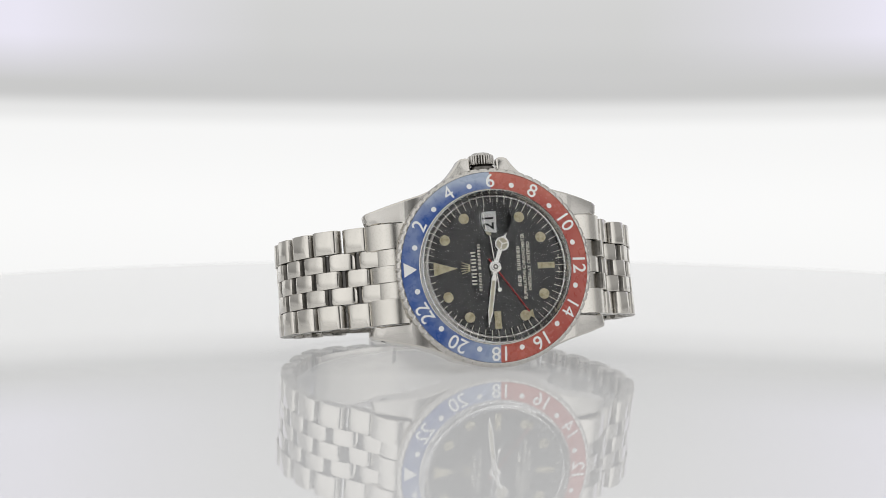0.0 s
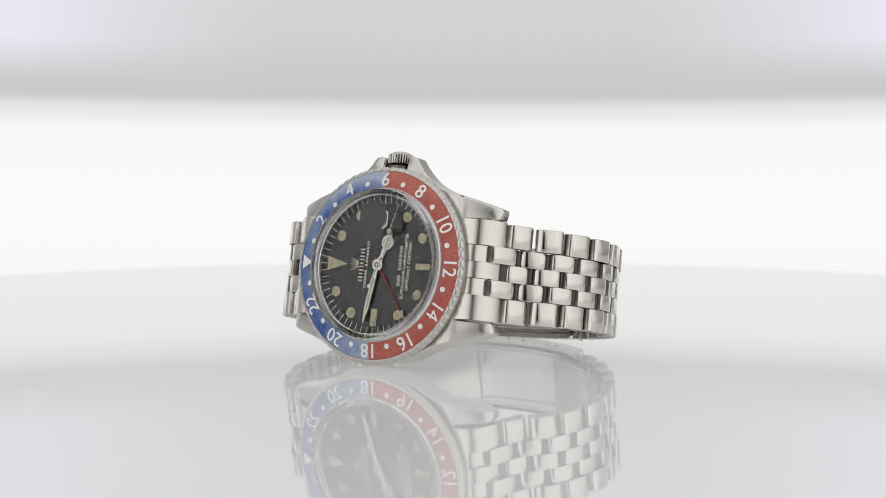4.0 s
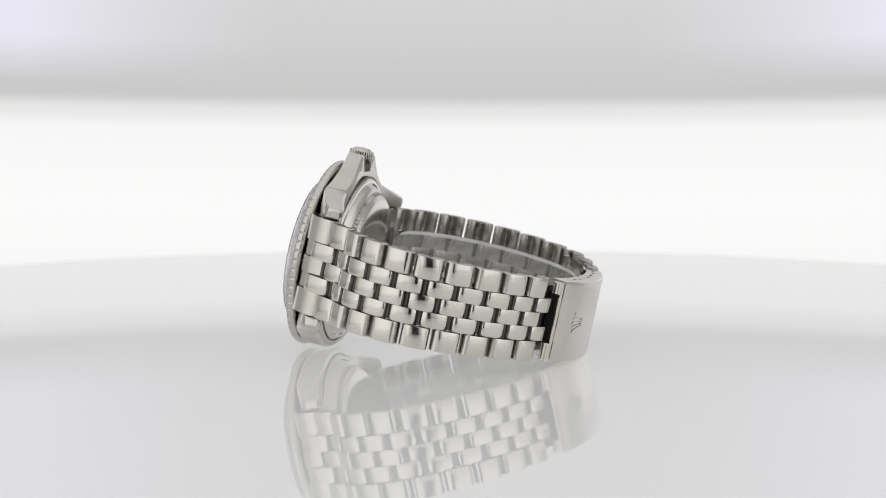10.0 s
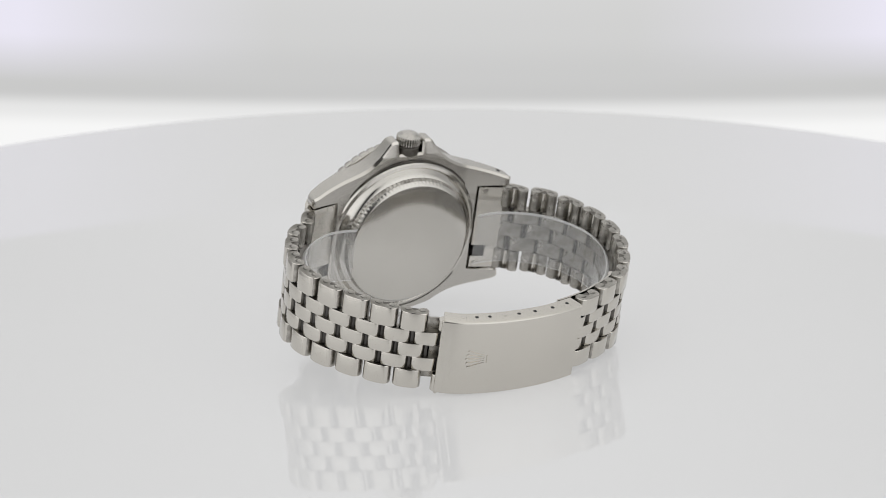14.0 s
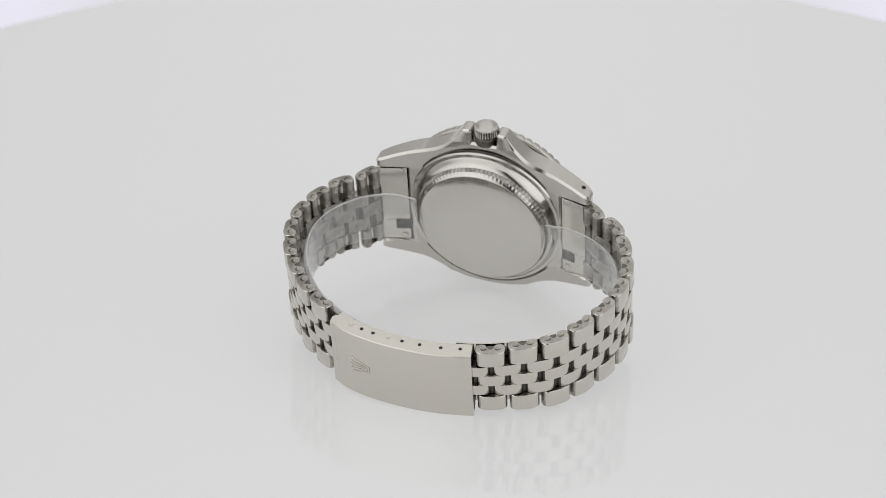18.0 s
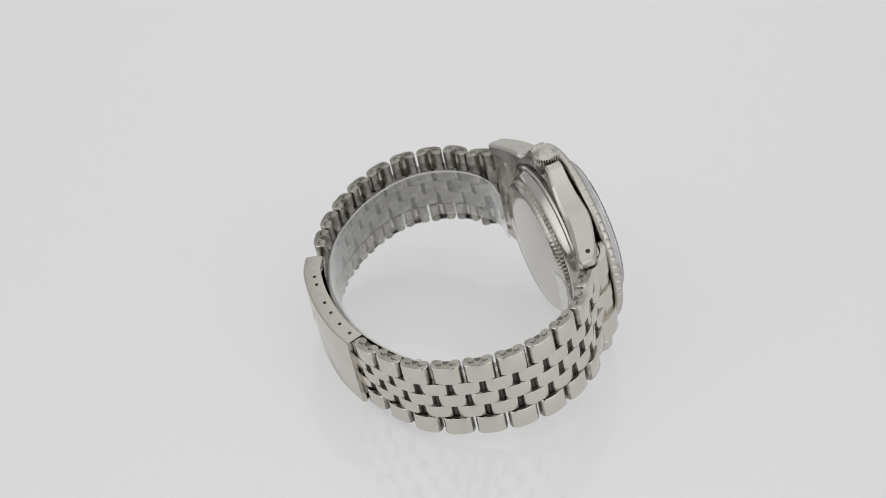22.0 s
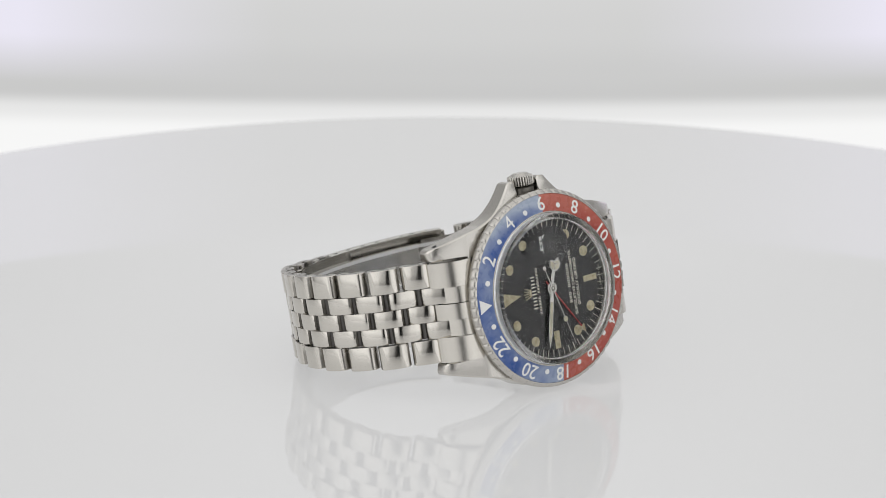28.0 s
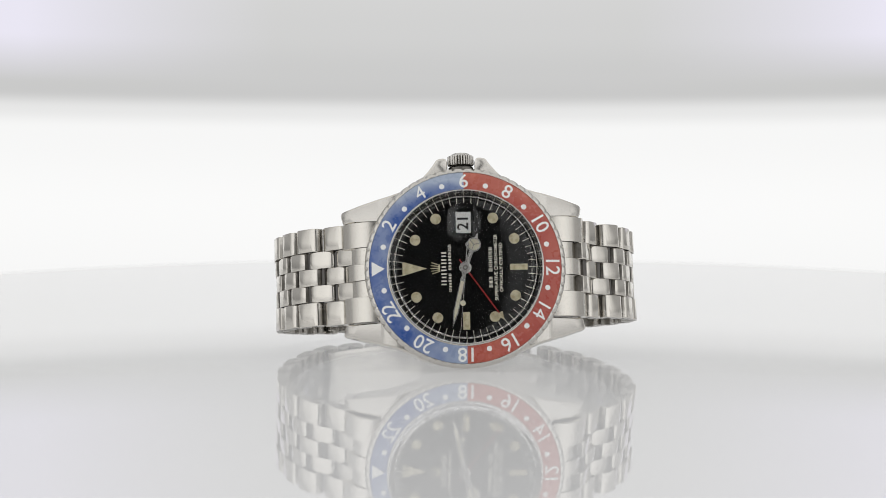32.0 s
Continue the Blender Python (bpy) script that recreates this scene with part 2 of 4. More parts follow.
def lathe(profile, n=96, wave=None):
    """A ring or disc round the y axis; profile of (radius, y). wave(k, a) gives an addition to the radius of point k."""
    bm = bmesh.new()
    rings = []
    for k, (r, y) in enumerate(profile):
        if r < 1e-6:
            rings.append([bm.verts.new((0, y, 0))])
        else:
            ring = []
            for i in range(n):
                a = 2 * math.pi * i / n
                q = r + (wave(k, i) if wave else 0)
                ring.append(bm.verts.new((q * math.cos(a), y, q * math.sin(a))))
            rings.append(ring)
    for p, q in zip(rings, rings[1:]):
        for i in range(n):
            j = (i + 1) % n
            if len(p) == 1 and len(q) == 1:
                continue
            if len(p) == 1:
                bm.faces.new((p[0], q[j], q[i]))
            elif len(q) == 1:
                bm.faces.new((p[i], p[j], q[0]))
            else:
                bm.faces.new((p[i], p[j], q[j], q[i]))
    return bm


def prism(points, lo, hi, axis="z", chamfer=0.0, bm=None):
    """A polygon drawn out along z (points are x, y) or along y (points are x, z), its ends chamfered."""
    bm = bm or bmesh.new()
    cx = sum(p[0] for p in points) / len(points)
    cy = sum(p[1] for p in points) / len(points)
    big = max(max(abs(p[0] - cx), abs(p[1] - cy)) for p in points)
    levels = [(lo, 1)] if not chamfer else [(lo, 1 - chamfer / big), (lo + chamfer, 1)]
    levels += [(hi, 1)] if not chamfer else [(hi - chamfer, 1), (hi, 1 - chamfer / big)]
    rings = []
    for h, s in levels:
        ring = []
        for u, v in points:
            u, v = cx + (u - cx) * s, cy + (v - cy) * s
            ring.append(bm.verts.new((u, v, h) if axis == "z" else (u, h, v)))
        rings.append(ring)
    n = len(points)
    for p, q in zip(rings, rings[1:]):
        for i in range(n):
            bm.faces.new((p[i], p[(i + 1) % n], q[(i + 1) % n], q[i]))
    bm.faces.new(rings[0])
    bm.faces.new(rings[-1])
    return bm


def sweep(path, section, closed=True):
    """Carries section(k) (points n, z) along path of (point, tangent, normal) in the xy plane."""
    bm = bmesh.new()
    rings = []
    for k, (p, tang, nor) in enumerate(path):
        rings.append([bm.verts.new((p.x + nor.x * a, p.y + nor.y * a, z)) for a, z in section(k)])
    n = len(rings[0])
    for p, q in zip(rings, rings[1:]):
        for i in range(n if closed else n - 1):
            bm.faces.new((p[i], p[(i + 1) % n], q[(i + 1) % n], q[i]))
    if closed:
        bm.faces.new(rings[0])
        bm.faces.new(rings[-1])
    return bm


def lettering(text, size, thick=0.03, bold=0.0, spacing=1.0):
    """A text as a mesh in millimetres, centred, facing +z."""
    cu = bpy.data.curves.new("text", "FONT")
    cu.body, cu.size, cu.extrude, cu.offset = text, size, thick, bold
    cu.align_x, cu.align_y, cu.space_character, cu.resolution_u = "CENTER", "CENTER", spacing, 3
    ob = new("text", cu)
    me = bpy.data.meshes.new_from_object(ob.evaluated_get(bpy.context.evaluated_depsgraph_get()))
    bpy.data.objects.remove(ob)
    bm = bmesh.new()
    bm.from_mesh(me)
    bpy.data.meshes.remove(me)
    bpy.data.curves.remove(cu)
    return bm


def lay(bm, right, up, place):
    """Turns what is drawn in x and y so that x runs along right and y along up, at place."""
    r, u = Vector(right), Vector(up)
    o = r.cross(u)
    m = Matrix.Translation(place) @ Matrix((r, u, o)).transposed().to_4x4()
    bmesh.ops.transform(bm, matrix=m, verts=bm.verts)
    return bm


def hour_way(hours24):
    a = radians(15 * hours24)
    return Vector((-math.cos(a), 0, math.sin(a)))


def spline(points, step=0.25):
    """A smooth line through the points, cut to even steps."""
    pts = [Vector((*p, 0)) for p in points]
    ext = [2 * pts[0] - pts[1]] + pts + [2 * pts[-1] - pts[-2]]
    fine = []
    for a, b, c, d in zip(ext, ext[1:], ext[2:], ext[3:]):
        for k in range(20):
            t = k / 20
            fine.append(0.5 * (2 * b + (c - a) * t + (2 * a - 5 * b + 4 * c - d) * t * t + (3 * b - a - 3 * c + d) * t ** 3))
    fine.append(pts[-1])
    gone = [0]
    for a, b in zip(fine, fine[1:]):
        gone.append(gone[-1] + (b - a).length)
    return fine, gone


class Line:
    def __init__(self, points, side):
        if abs(points[0][0]) > 23:
            points = [(x * 1.024 + (0.35 if x > 0 else 0.5), 8 + (y - 8) * 1.02) for x, y in points]
        self.fine, self.gone = spline(points)
        self.length, self.side = self.gone[-1], side

    def at(self, s):
        s = min(max(s, 0), self.length - 1e-4)
        k = int(np.searchsorted(self.gone, s, side="right")) - 1
        k = min(max(k, 0), len(self.fine) - 2)
        f = (s - self.gone[k]) / (self.gone[k + 1] - self.gone[k])
        p = self.fine[k].lerp(self.fine[k + 1], f)
        lo, hi = self.fine[max(k - 2, 0)], self.fine[min(k + 3, len(self.fine) - 1)]
        t = (hi - lo).normalized()
        nor = Vector((t.y, -t.x, 0)) * self.side
        return p, t, nor


# ---- studio: room, light tent, backdrop, turntable ----
def box(name, lo, hi, mat, label, category):
    bm = bmesh.new()
    bmesh.ops.create_cube(bm, size=1)
    for v in bm.verts:
        v.co = Vector([lo[k] + (v.co[k] + 0.5) * (hi[k] - lo[k]) for k in range(3)])
    return tagged(new(name, mesh_of(name, bm, mat, 1)), label, category, kind="structure")


box("floor", (-2.5, -2.5, -0.1), (2.5, 2.5, 0), ROOM, "dark grey studio floor under the turntable", "floor")
box("ceiling", (-2.5, -2.5, 2.8), (2.5, 2.5, 2.9), ROOM, "dark grey studio ceiling over the light tent", "ceiling")
box("wall_north", (-2.5, 2.5, 0), (2.5, 2.6, 2.8), ROOM, "plain dark grey studio wall behind the backdrop", "wall")
box("wall_south", (-2.5, -2.6, 0), (2.5, -2.5, 2.8), ROOM, "plain dark grey studio wall behind the camera", "wall")
box("wall_east", (2.5, -2.5, 0), (2.6, 2.5, 2.8), ROOM, "plain dark grey studio wall", "wall")
box("wall_west", (-2.6, -2.5, 0), (-2.5, 2.5, 2.8), ROOM, "plain dark grey studio wall", "wall")


def light_tent():
    """A dome of lit white fabric round the turntable, with a slot for the swing arm."""
    bm = bmesh.new()
    r, cols, rows = 0.82, 120, 46
    lo, hi = -30, 90
    slot = 6
    grid = {}
    for j in range(rows + 1):
        el = radians(lo + (hi - lo) * j / rows)
        for i in range(cols + 1):
            az = radians(-90 + 360 * i / cols)
            grid[i, j] = (r * math.cos(el) * math.cos(az), r * math.cos(el) * math.sin(az), r * math.sin(el))
    made = {}

    def v(i, j):
        key = (i % cols, j)
        if key not in made:
            made[key] = bm.verts.new(grid[i % cols, j])
        return made[key]

    for j in range(rows - 1):
        el = lo + (hi - lo) * (j + 0.5) / rows
        for i in range(cols):
            az = (360 * (i + 0.5) / cols + 180) % 360 - 180
            if abs(az) < slot and el < 42:
                continue
            bm.faces.new((v(i, j), v(i + 1, j), v(i + 1, j + 1), v(i, j + 1)))
    for f in bm.faces:
        f.smooth = True
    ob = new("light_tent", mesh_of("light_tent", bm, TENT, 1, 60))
    ob.location = PIVOT
    thick = ob.modifiers.new("thickness", "SOLIDIFY")
    thick.thickness = 0.003
    thick.offset = 1
    return tagged(ob, "white fabric light tent glowing unevenly round the turntable", "light tent", kind="structure")


light_tent()


def backdrop():
    bm = bmesh.new()
    cols, rows = 48, 24
    grid = [[None] * (rows + 1) for _ in range(cols + 1)]
    for i in range(cols + 1):
        a = radians(-30 + 60 * i / cols)
        for j in range(rows + 1):
            grid[i][j] = bm.verts.new((0.62 * math.sin(a), 0.62 * math.cos(a) - 0.62, -0.24 + 0.42 * j / rows))
    for i in range(cols):
        for j in range(rows):
            bm.faces.new((grid[i][j], grid[i + 1][j], grid[i + 1][j + 1], grid[i][j + 1]))
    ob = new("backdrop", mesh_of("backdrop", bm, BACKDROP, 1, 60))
    thick = ob.modifiers.new("thickness", "SOLIDIFY")
    thick.thickness = 0.006
    thick.offset = 1
    return tagged(ob, "curved white lit backdrop with grey upper band on the swing arm", "backdrop", kind="structure")


backdrop_panel = backdrop()


def turntable():
    base = tagged(new("turntable"), "round glossy white acrylic turntable disc, slowly turning", "turntable")
    prof = [(0, 0), (0.1, 0), (0.2074, 0), (0.208, 0), (0.2112, -0.0008), (0.2126, -0.0024), (0.213, -0.0045), (0.2115, -0.008), (0.18, -0.0095), (0, -0.0095)]
    bm = lathe([(r, y) for r, y in prof], 160)
    bmesh.ops.rotate(bm, matrix=Matrix.Rotation(radians(90), 3, "X"), verts=bm.verts)
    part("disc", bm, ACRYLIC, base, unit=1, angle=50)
    bm = lathe([(0, -0.0097), (0.06, -0.0097), (0.06, -0.03), (0, -0.03)], 48)
    bmesh.ops.rotate(bm, matrix=Matrix.Rotation(radians(90), 3, "X"), verts=bm.verts)
    part("hub", bm, DARK, base, "dark metal hub under the disc", unit=1)
    return base


turntable_disc = turntable()
bm = lathe([(0, -0.0302), (0.075, -0.0302), (0.08, -0.035), (0.08, -0.9), (0.16, -0.97), (0.16, -1.0), (0, -1.0)], 64)
bmesh.ops.rotate(bm, matrix=Matrix.Rotation(radians(90), 3, "X"), verts=bm.verts)
stand = tagged(new("pedestal", mesh_of("pedestal", bm, ROOM, 1)), "dark grey round pedestal standing on the studio floor", "pedestal")
stand.location = (0, 0, TABLE)

# ---- the watch ----
watch = tagged(new("wristwatch"), "steel wristwatch with blue and red bezel, standing on its side", "wristwatch")


def rounded(points, radius, steps=5):
    """The open outline with each corner that has a radius turned into an arc."""
    out = []
    for k, p in enumerate(points):
        r = radius.get(k, 0)
        if not r or k in (0, len(points) - 1):
            out.append(p)
            continue
        c = Vector(p)
        a, b = Vector(points[k - 1]) - c, Vector(points[k + 1]) - c
        a, b = a.normalized() * min(r, a.length * 0.49), b.normalized() * min(r, b.length * 0.49)
        for q in range(steps + 1):
            f = q / steps
            v = c + a * (1 - f) ** 2 + b * f ** 2
            out.append((v.x, v.y))
    return out


def case():
    lug = rounded([(17.4, 10.15), (23.25, 10.15), (23.8, 12.4), (21.5, 13.15)], {1: 0.6, 2: 0.8})
    # upper flank dips under the bezel between lug and guard
    fine, gone = spline([(21.5, 13.15), (19.6, 13.8), (16.8, 14.6), (14.0, 15.3), (11.5, 16.2), (9.6, 17.2), (8.1, 18.4), (6.9, 19.6), (5.75, 21.0)])
    flank = [(v.x, v.y) for v in fine[5::5]]
    fine, gone = spline([(21.5, 13.15), (19.6, 13.8), (14.5, 15.3), (11.0, 16.7), (8.8, 18.0), (7.5, 18.3)])
    under = [(v.x, v.y) for v in fine[6::6] if v.y < 18.1]
    guard = rounded([flank[-1], (4.85, 22.3), (3.3, 22.5), (2.78, 22.0), (2.72, 19.4)], {1: 0.5, 2: 0.5, 3: 0.3})[1:]
    half = lug + flank
    top = half + guard
    pts = top + [(-x, z) for x, z in reversed(top)]
    keep = lug + under
    low = [(-x, -z) for x, z in keep] + [(-5, -18.9), (-2.5, -19.2), (0, -19.3), (2.5, -19.2), (5, -18.9)] + [(x, -z) for x, z in reversed(keep)]
    pts = pts + low
    n = len(pts)
    ways = []
    for k in range(n):
        e = Vector(pts[(k + 1) % n]) - Vector(pts[k - 1])
        ways.append(Vector((e.y, -e.x)).normalized())
    if sum(pts[k - 1][0] * pts[k][1] - pts[k][0] * pts[k - 1][1] for k in range(n)) < 0:
        ways = [-w for w in ways]
    bm = bmesh.new()
    rings = []
    for y, inset in ((2.6, 0.32), (2.9, 0.0), (5.0, 0.0), (7.05, 0.0), (7.6, 0.5)):
        rings.append([bm.verts.new((p[0] - w.x * inset, y, p[1] - w.y * inset)) for p, w in zip(pts, ways)])
    for k, (p, q) in enumerate(zip(rings, rings[1:])):
        for i in range(n):
            f = bm.faces.new((p[i], p[(i + 1) % n], q[(i + 1) % n], q[i]))
            f.material_index = 0 if k in (1, 2) else 1
    bm.faces.new(rings[0])
    bm.faces.new(rings[-1])
    for x in (14, 15, 16, 17, 18, 19, 20, 21, 22, 22.5, 23, 23.4):
        for sx in (-1, 1):
            bmesh.ops.bisect_plane(bm, geom=bm.verts[:] + bm.edges[:] + bm.faces[:], plane_co=(sx * x, 0, 0), plane_no=(1, 0, 0))
    bmesh.ops.triangulate(bm, faces=[f for f in bm.faces if len(f.verts) > 4])
    for v in bm.verts:
        q = max(abs(v.co.x) - 13, 0) / 10
        front, back = 2.6 + 3.7 * q ** 1.6, 7.6 + 2.6 * q ** 1.6
        tip = max(abs(v.co.x) - 21.9, 0) / 1.9
        slim = math.sqrt(max(1 - 0.72 * tip * tip, 0.2))   # rounded lug ends
        up = min(max((v.co.z - 14.8) / 7.4, 0), 1)
        slim *= 1 - 0.30 * up * up * (3 - 2 * up)          # slimmer crown guards
        v.co.y = (front + back) / 2 + (v.co.y - 5.1) / 5.0 * (back - front) * slim
        v.co.x += max(v.co.x - 18, 0) * 0.06 + min(v.co.x + 18, 0) * 0.13
    ob = part("case", bm, BRUSHED, watch, "brushed steel case with crown guards and drilled lugs", angle=38)
    ob.data.materials.append(POLISHED)
    return ob


the_case = case()
for sx in (-1, 1):
    for sz in (-1, 1):
        bm = bmesh.new()
        bmesh.ops.create_cone(bm, cap_ends=True, segments=16, radius1=0.5, radius2=0.5, depth=0.3)
        bmesh.ops.rotate(bm, matrix=Matrix.Rotation(sz * sx * radians(18), 3, "Y"), verts=bm.verts)
        bmesh.ops.translate(bm, vec=((21.35, 7.6, sz * 13.1) if sx > 0 else (-22.2, 7.2, sz * 12.97)), verts=bm.verts)
        # upper discs are coloured dark for shade in a bore, nothing is cut
        part("lug_hole", bm, HOLE if sz > 0 else DARK, the_case, "dark drilled lug hole" if sz > 0 else "pin end in the drilled lug")


def bezel():
    n = 768
    prof = [(15.35, 1.6), (15.3, -0.36), (15.42, -0.44), (15.6, -0.30), (18.98, 0.37), (19.1, 0.22), (19.45, 0.28), (19.8, 0.6), (19.95, 1.0), (19.97, 1.5), (19.9, 1.9), (19.6, 2.2), (18.2, 2.3), (15.35, 2.4)]
    cut = {6: (-0.26, -0.22, -0.08), 7: (-0.36, -0.3, -0.1), 8: (-0.3, -0.16, 0), 9: (-0.16, 0, 0)}

    def wave(k, i):
        d = abs((i + 6) % 12 - 6)
        return cut[k][d] if k in cut and d < 3 else 0

    bm = lathe(prof + [prof[0]], n, wave)
    return part("bezel", bm, BRUSHED, watch, "steel rotating bezel with finely notched rim", angle=50)


the_bezel = bezel()
the_bezel.matrix_basis = pose(0, 0, 0, 0, COUNTER)


def insert_height(r):
    return -0.094 + (r - 16.75) * 0.2


def insert(a0, a1, mat, label):
    """Half of the coloured ring; angles from six o'clock, in degrees."""
    bm = bmesh.new()
    n, rad = 60, (15.6, 16.6, 17.8, 19.0)
    rows = []
    for i in range(n + 1):
        a = radians(a0 + (a1 - a0) * i / n)
        rows.append([bm.verts.new((r * math.cos(a), insert_height(r) - 0.04, r * math.sin(a))) for r in rad])
    for p, q in zip(rows, rows[1:]):
        for k in range(3):
            bm.faces.new((p[k], q[k], q[k + 1], p[k + 1]))
    ext = bmesh.ops.extrude_face_region(bm, geom=bm.faces[:])
    bmesh.ops.translate(bm, vec=(0, 0.06, 0), verts=[g for g in ext["geom"] if isinstance(g, bmesh.types.BMVert)])
    return part("bezel_insert", bm, mat, the_bezel, label, angle=60)


insert(90, 270, BLUE, "faded blue half of the bezel insert")
insert(-90, 90, RED, "faded red half of the bezel insert")
for k in range(1, 24):
    way = hour_way(k)
    right = way.cross(Vector((0, -1, 0)))
    up = Vector((0, -1, 0)).cross(right)
    if k % 2:
        bm = bmesh.new()
        bmesh.ops.create_cone(bm, cap_ends=True, segments=20, radius1=0.54, radius2=0.52, depth=0.04)
        lay(bm, right, (way + Vector((0, 0.2, 0))).normalized(), way * 16.75 + Vector((0, insert_height(16.75) - 0.06, 0)))
        part("bezel_dot", bm, WHITE, the_bezel)
    else:
        bm = lettering(str(k), 4.0, 0.02, 0.0 if "4" in str(k) else 0.03, 0.98)
        slope = Vector((0, 0.2, 0))
        lay(bm, right, (way + slope).normalized(), way * 17.15 + Vector((0, insert_height(17.15) - 0.06, 0)))
        part("bezel_numeral", bm, WHITE, the_bezel, "white numeral %d on the bezel insert" % k)
bm = prism([(-18.55, -1.45), (-18.55, 1.45), (-16.0, 0.0)], -0.03, 0.0, "y")
for v in bm.verts:
    v.co.y += insert_height(abs(v.co.x)) - 0.045
part("bezel_triangle", bm, WHITE, the_bezel, "white triangle at the top of the bezel insert")

# inner wall between crystal and dial
part("rehaut", lathe([(15.3, 0.2), (14.75, 0.0), (14.45, 0.35), (14.3, 1.15), (15.3, 1.2), (15.3, 0.2)], 128), RING, watch, "steel ring round the dial")
DIAL = 1.0


def on_dial(lift):
    return DIAL - lift


dial = part("dial", lathe([(0, DIAL), (14.5, DIAL), (14.5, DIAL + 0.4), (0, DIAL + 0.4)], 96), BLACK, watch, "glossy black dial with aged lume markers")
dial.matrix_basis = pose(0, 0, 0, 0, COUNTER)
for h in (1, 2, 4, 5, 7, 8, 10, 11):
    way = hour_way(2 * h)
    bm = lathe([(0, -0.14), (0.95, -0.14), (1.06, -0.08), (1.06, 0.05), (0, 0.05)], 28)
    bmesh.ops.translate(bm, vec=way * 11.35 + Vector((0, DIAL, 0)), verts=bm.verts)
    part("hour_marker", bm, LUME, dial, "round cream lume hour marker")
part("hour_marker", prism([(8.85, -0.6), (12.35, -0.6), (12.35, 0.6), (8.85, 0.6)], DIAL - 0.14, DIAL + 0.05, "y"), LUME, dial, "cream lume bar at six")
part("hour_marker", prism([(-0.68, -12.35), (0.68, -12.35), (0.68, -8.8), (-0.68, -8.8)], DIAL - 0.14, DIAL + 0.05, "y"), LUME, dial, "cream lume bar at nine")
part("hour_marker", prism([(-12.5, -1.4), (-7.6, 0), (-12.5, 1.4)], DIAL - 0.14, DIAL + 0.05, "y"), LUME, dial, "cream lume triangle at twelve")
bm = bmesh.new()
for k in range(60):
    way = hour_way(k * 0.4)
    right = way.cross(Vector((0, -1, 0)))
    lo, hi, w = (12.6, 14.2, 0.05) if k % 5 else (12.6, 14.2, 0.06)
    tick = bmesh.new()
    bmesh.ops.create_cube(tick, size=1, matrix=Matrix.Diagonal((2 * w, hi - lo, 0.02, 1)))
    lay(tick, right, way, way * ((lo + hi) / 2) + Vector((0, on_dial(0.015), 0)))
    tmp = bpy.data.meshes.new("tick")
    tick.to_mesh(tmp)
    tick.free()
    bm.from_mesh(tmp)
    bpy.data.meshes.remove(tmp)
tagged(part("minute_track", bm, IVORY, dial, "fine cream minute track"), kind="stuff")


def dial_line(text, size, x, z=0.0, bold=0.0, spacing=1.0, mat=IVORY):
    bm = lettering(text, size, 0.012, bold, spacing)
    lay(bm, (0, 0, 1), (-1, 0, 0), (x, on_dial(0.02), z))
    return part("dial_text", bm, mat, dial, "fine cream lettering on the dial")


def dial_bars(x, lo, hi, count, high, stroke, fill=0.66):
    """A line of name lettering, as pairs of plain bars."""
    step = (hi - lo) / count
    bm = bmesh.new()
    for k in range(count):
        for side in (-1, 1):
            z = lo + step * (k + 0.5) + side * (step * fill - stroke) / 2
            u = high / 2 * (1 if (k + side) % 3 else 0.8)
            prism([(x - u, z - stroke / 2), (x + u, z - stroke / 2), (x + u, z + stroke / 2), (x - u, z + stroke / 2)], on_dial(0.025), on_dial(-0.01), "y", bm=bm)
    return part("dial_mark", bm, IVORY, dial, "row of plain cream bars on the dial")


dial_bars(-4.25, -3.6, 3.4, 5, 1.05, 0.27)
dial_bars(-3.05, -4.75, -1.0, 6, 0.6, 0.13)
dial_bars(-3.05, -0.4, 4.75, 9, 0.6, 0.13)
dial_bars(5.0, -4.1, -1.75, 3, 0.76, 0.19)
dial_bars(5.0, -0.95, 4.1, 6, 0.76, 0.19)
dial_line("SUPERLATIVE CHRONOMETER", 0.95, 6.1, 0.0, 0.012, 1.02)
dial_line("OFFICIALLY CERTIFIED", 0.95, 7.1, 0.0, 0.012, 1.02)
dial_line("SWISS - T < 25", 0.5, 13.35, 0.0, 0.0, 1.3)
# plain emblem under the triangle
bm = prism([(-5.4, -0.75), (-5.0, -0.75), (-5.0, 0.75), (-5.4, 0.75)], on_dial(0.12), DIAL, "y")
for k in range(5):
    z = (k - 2) * 0.45
    prism([(-5.4, z * 0.8 - 0.1), (-5.4, z * 0.8 + 0.1), (-6.9 + 0.12 * abs(k - 2), z * 1.25 + 0.07), (-6.9 + 0.12 * abs(k - 2), z * 1.25 - 0.07)], on_dial(0.10), DIAL, "y", bm=bm)
part("emblem", bm, LUME, dial, "small raised cream emblem")
# date window
part("date_disc", prism([(-1.15, 7.75), (0.9, 7.75), (0.9, 10.65), (-1.15, 10.65)], on_dial(0.02), DIAL, "y"), WHITE, dial, "white date window")
bm = lettering("21", 2.15, 0.012, 0.03, 0.98)
lay(bm, (0, 0, 1), (-1, 0, 0), (-0.13, on_dial(0.035), 9.2))
part("date_numeral", bm, HOLE, dial, "black numeral 21 in the date window")


def hand(name, outline, y, thick, mat, label):
    """A flat hand that points to twelve; outline of (along, half width)."""
    pts = [(-a, w) for a, w in outline] + [(-a, -w) for a, w in reversed(outline) if w > 1e-6]
    return part(name, prism(pts, y - thick, y, "y"), mat, watch, label)


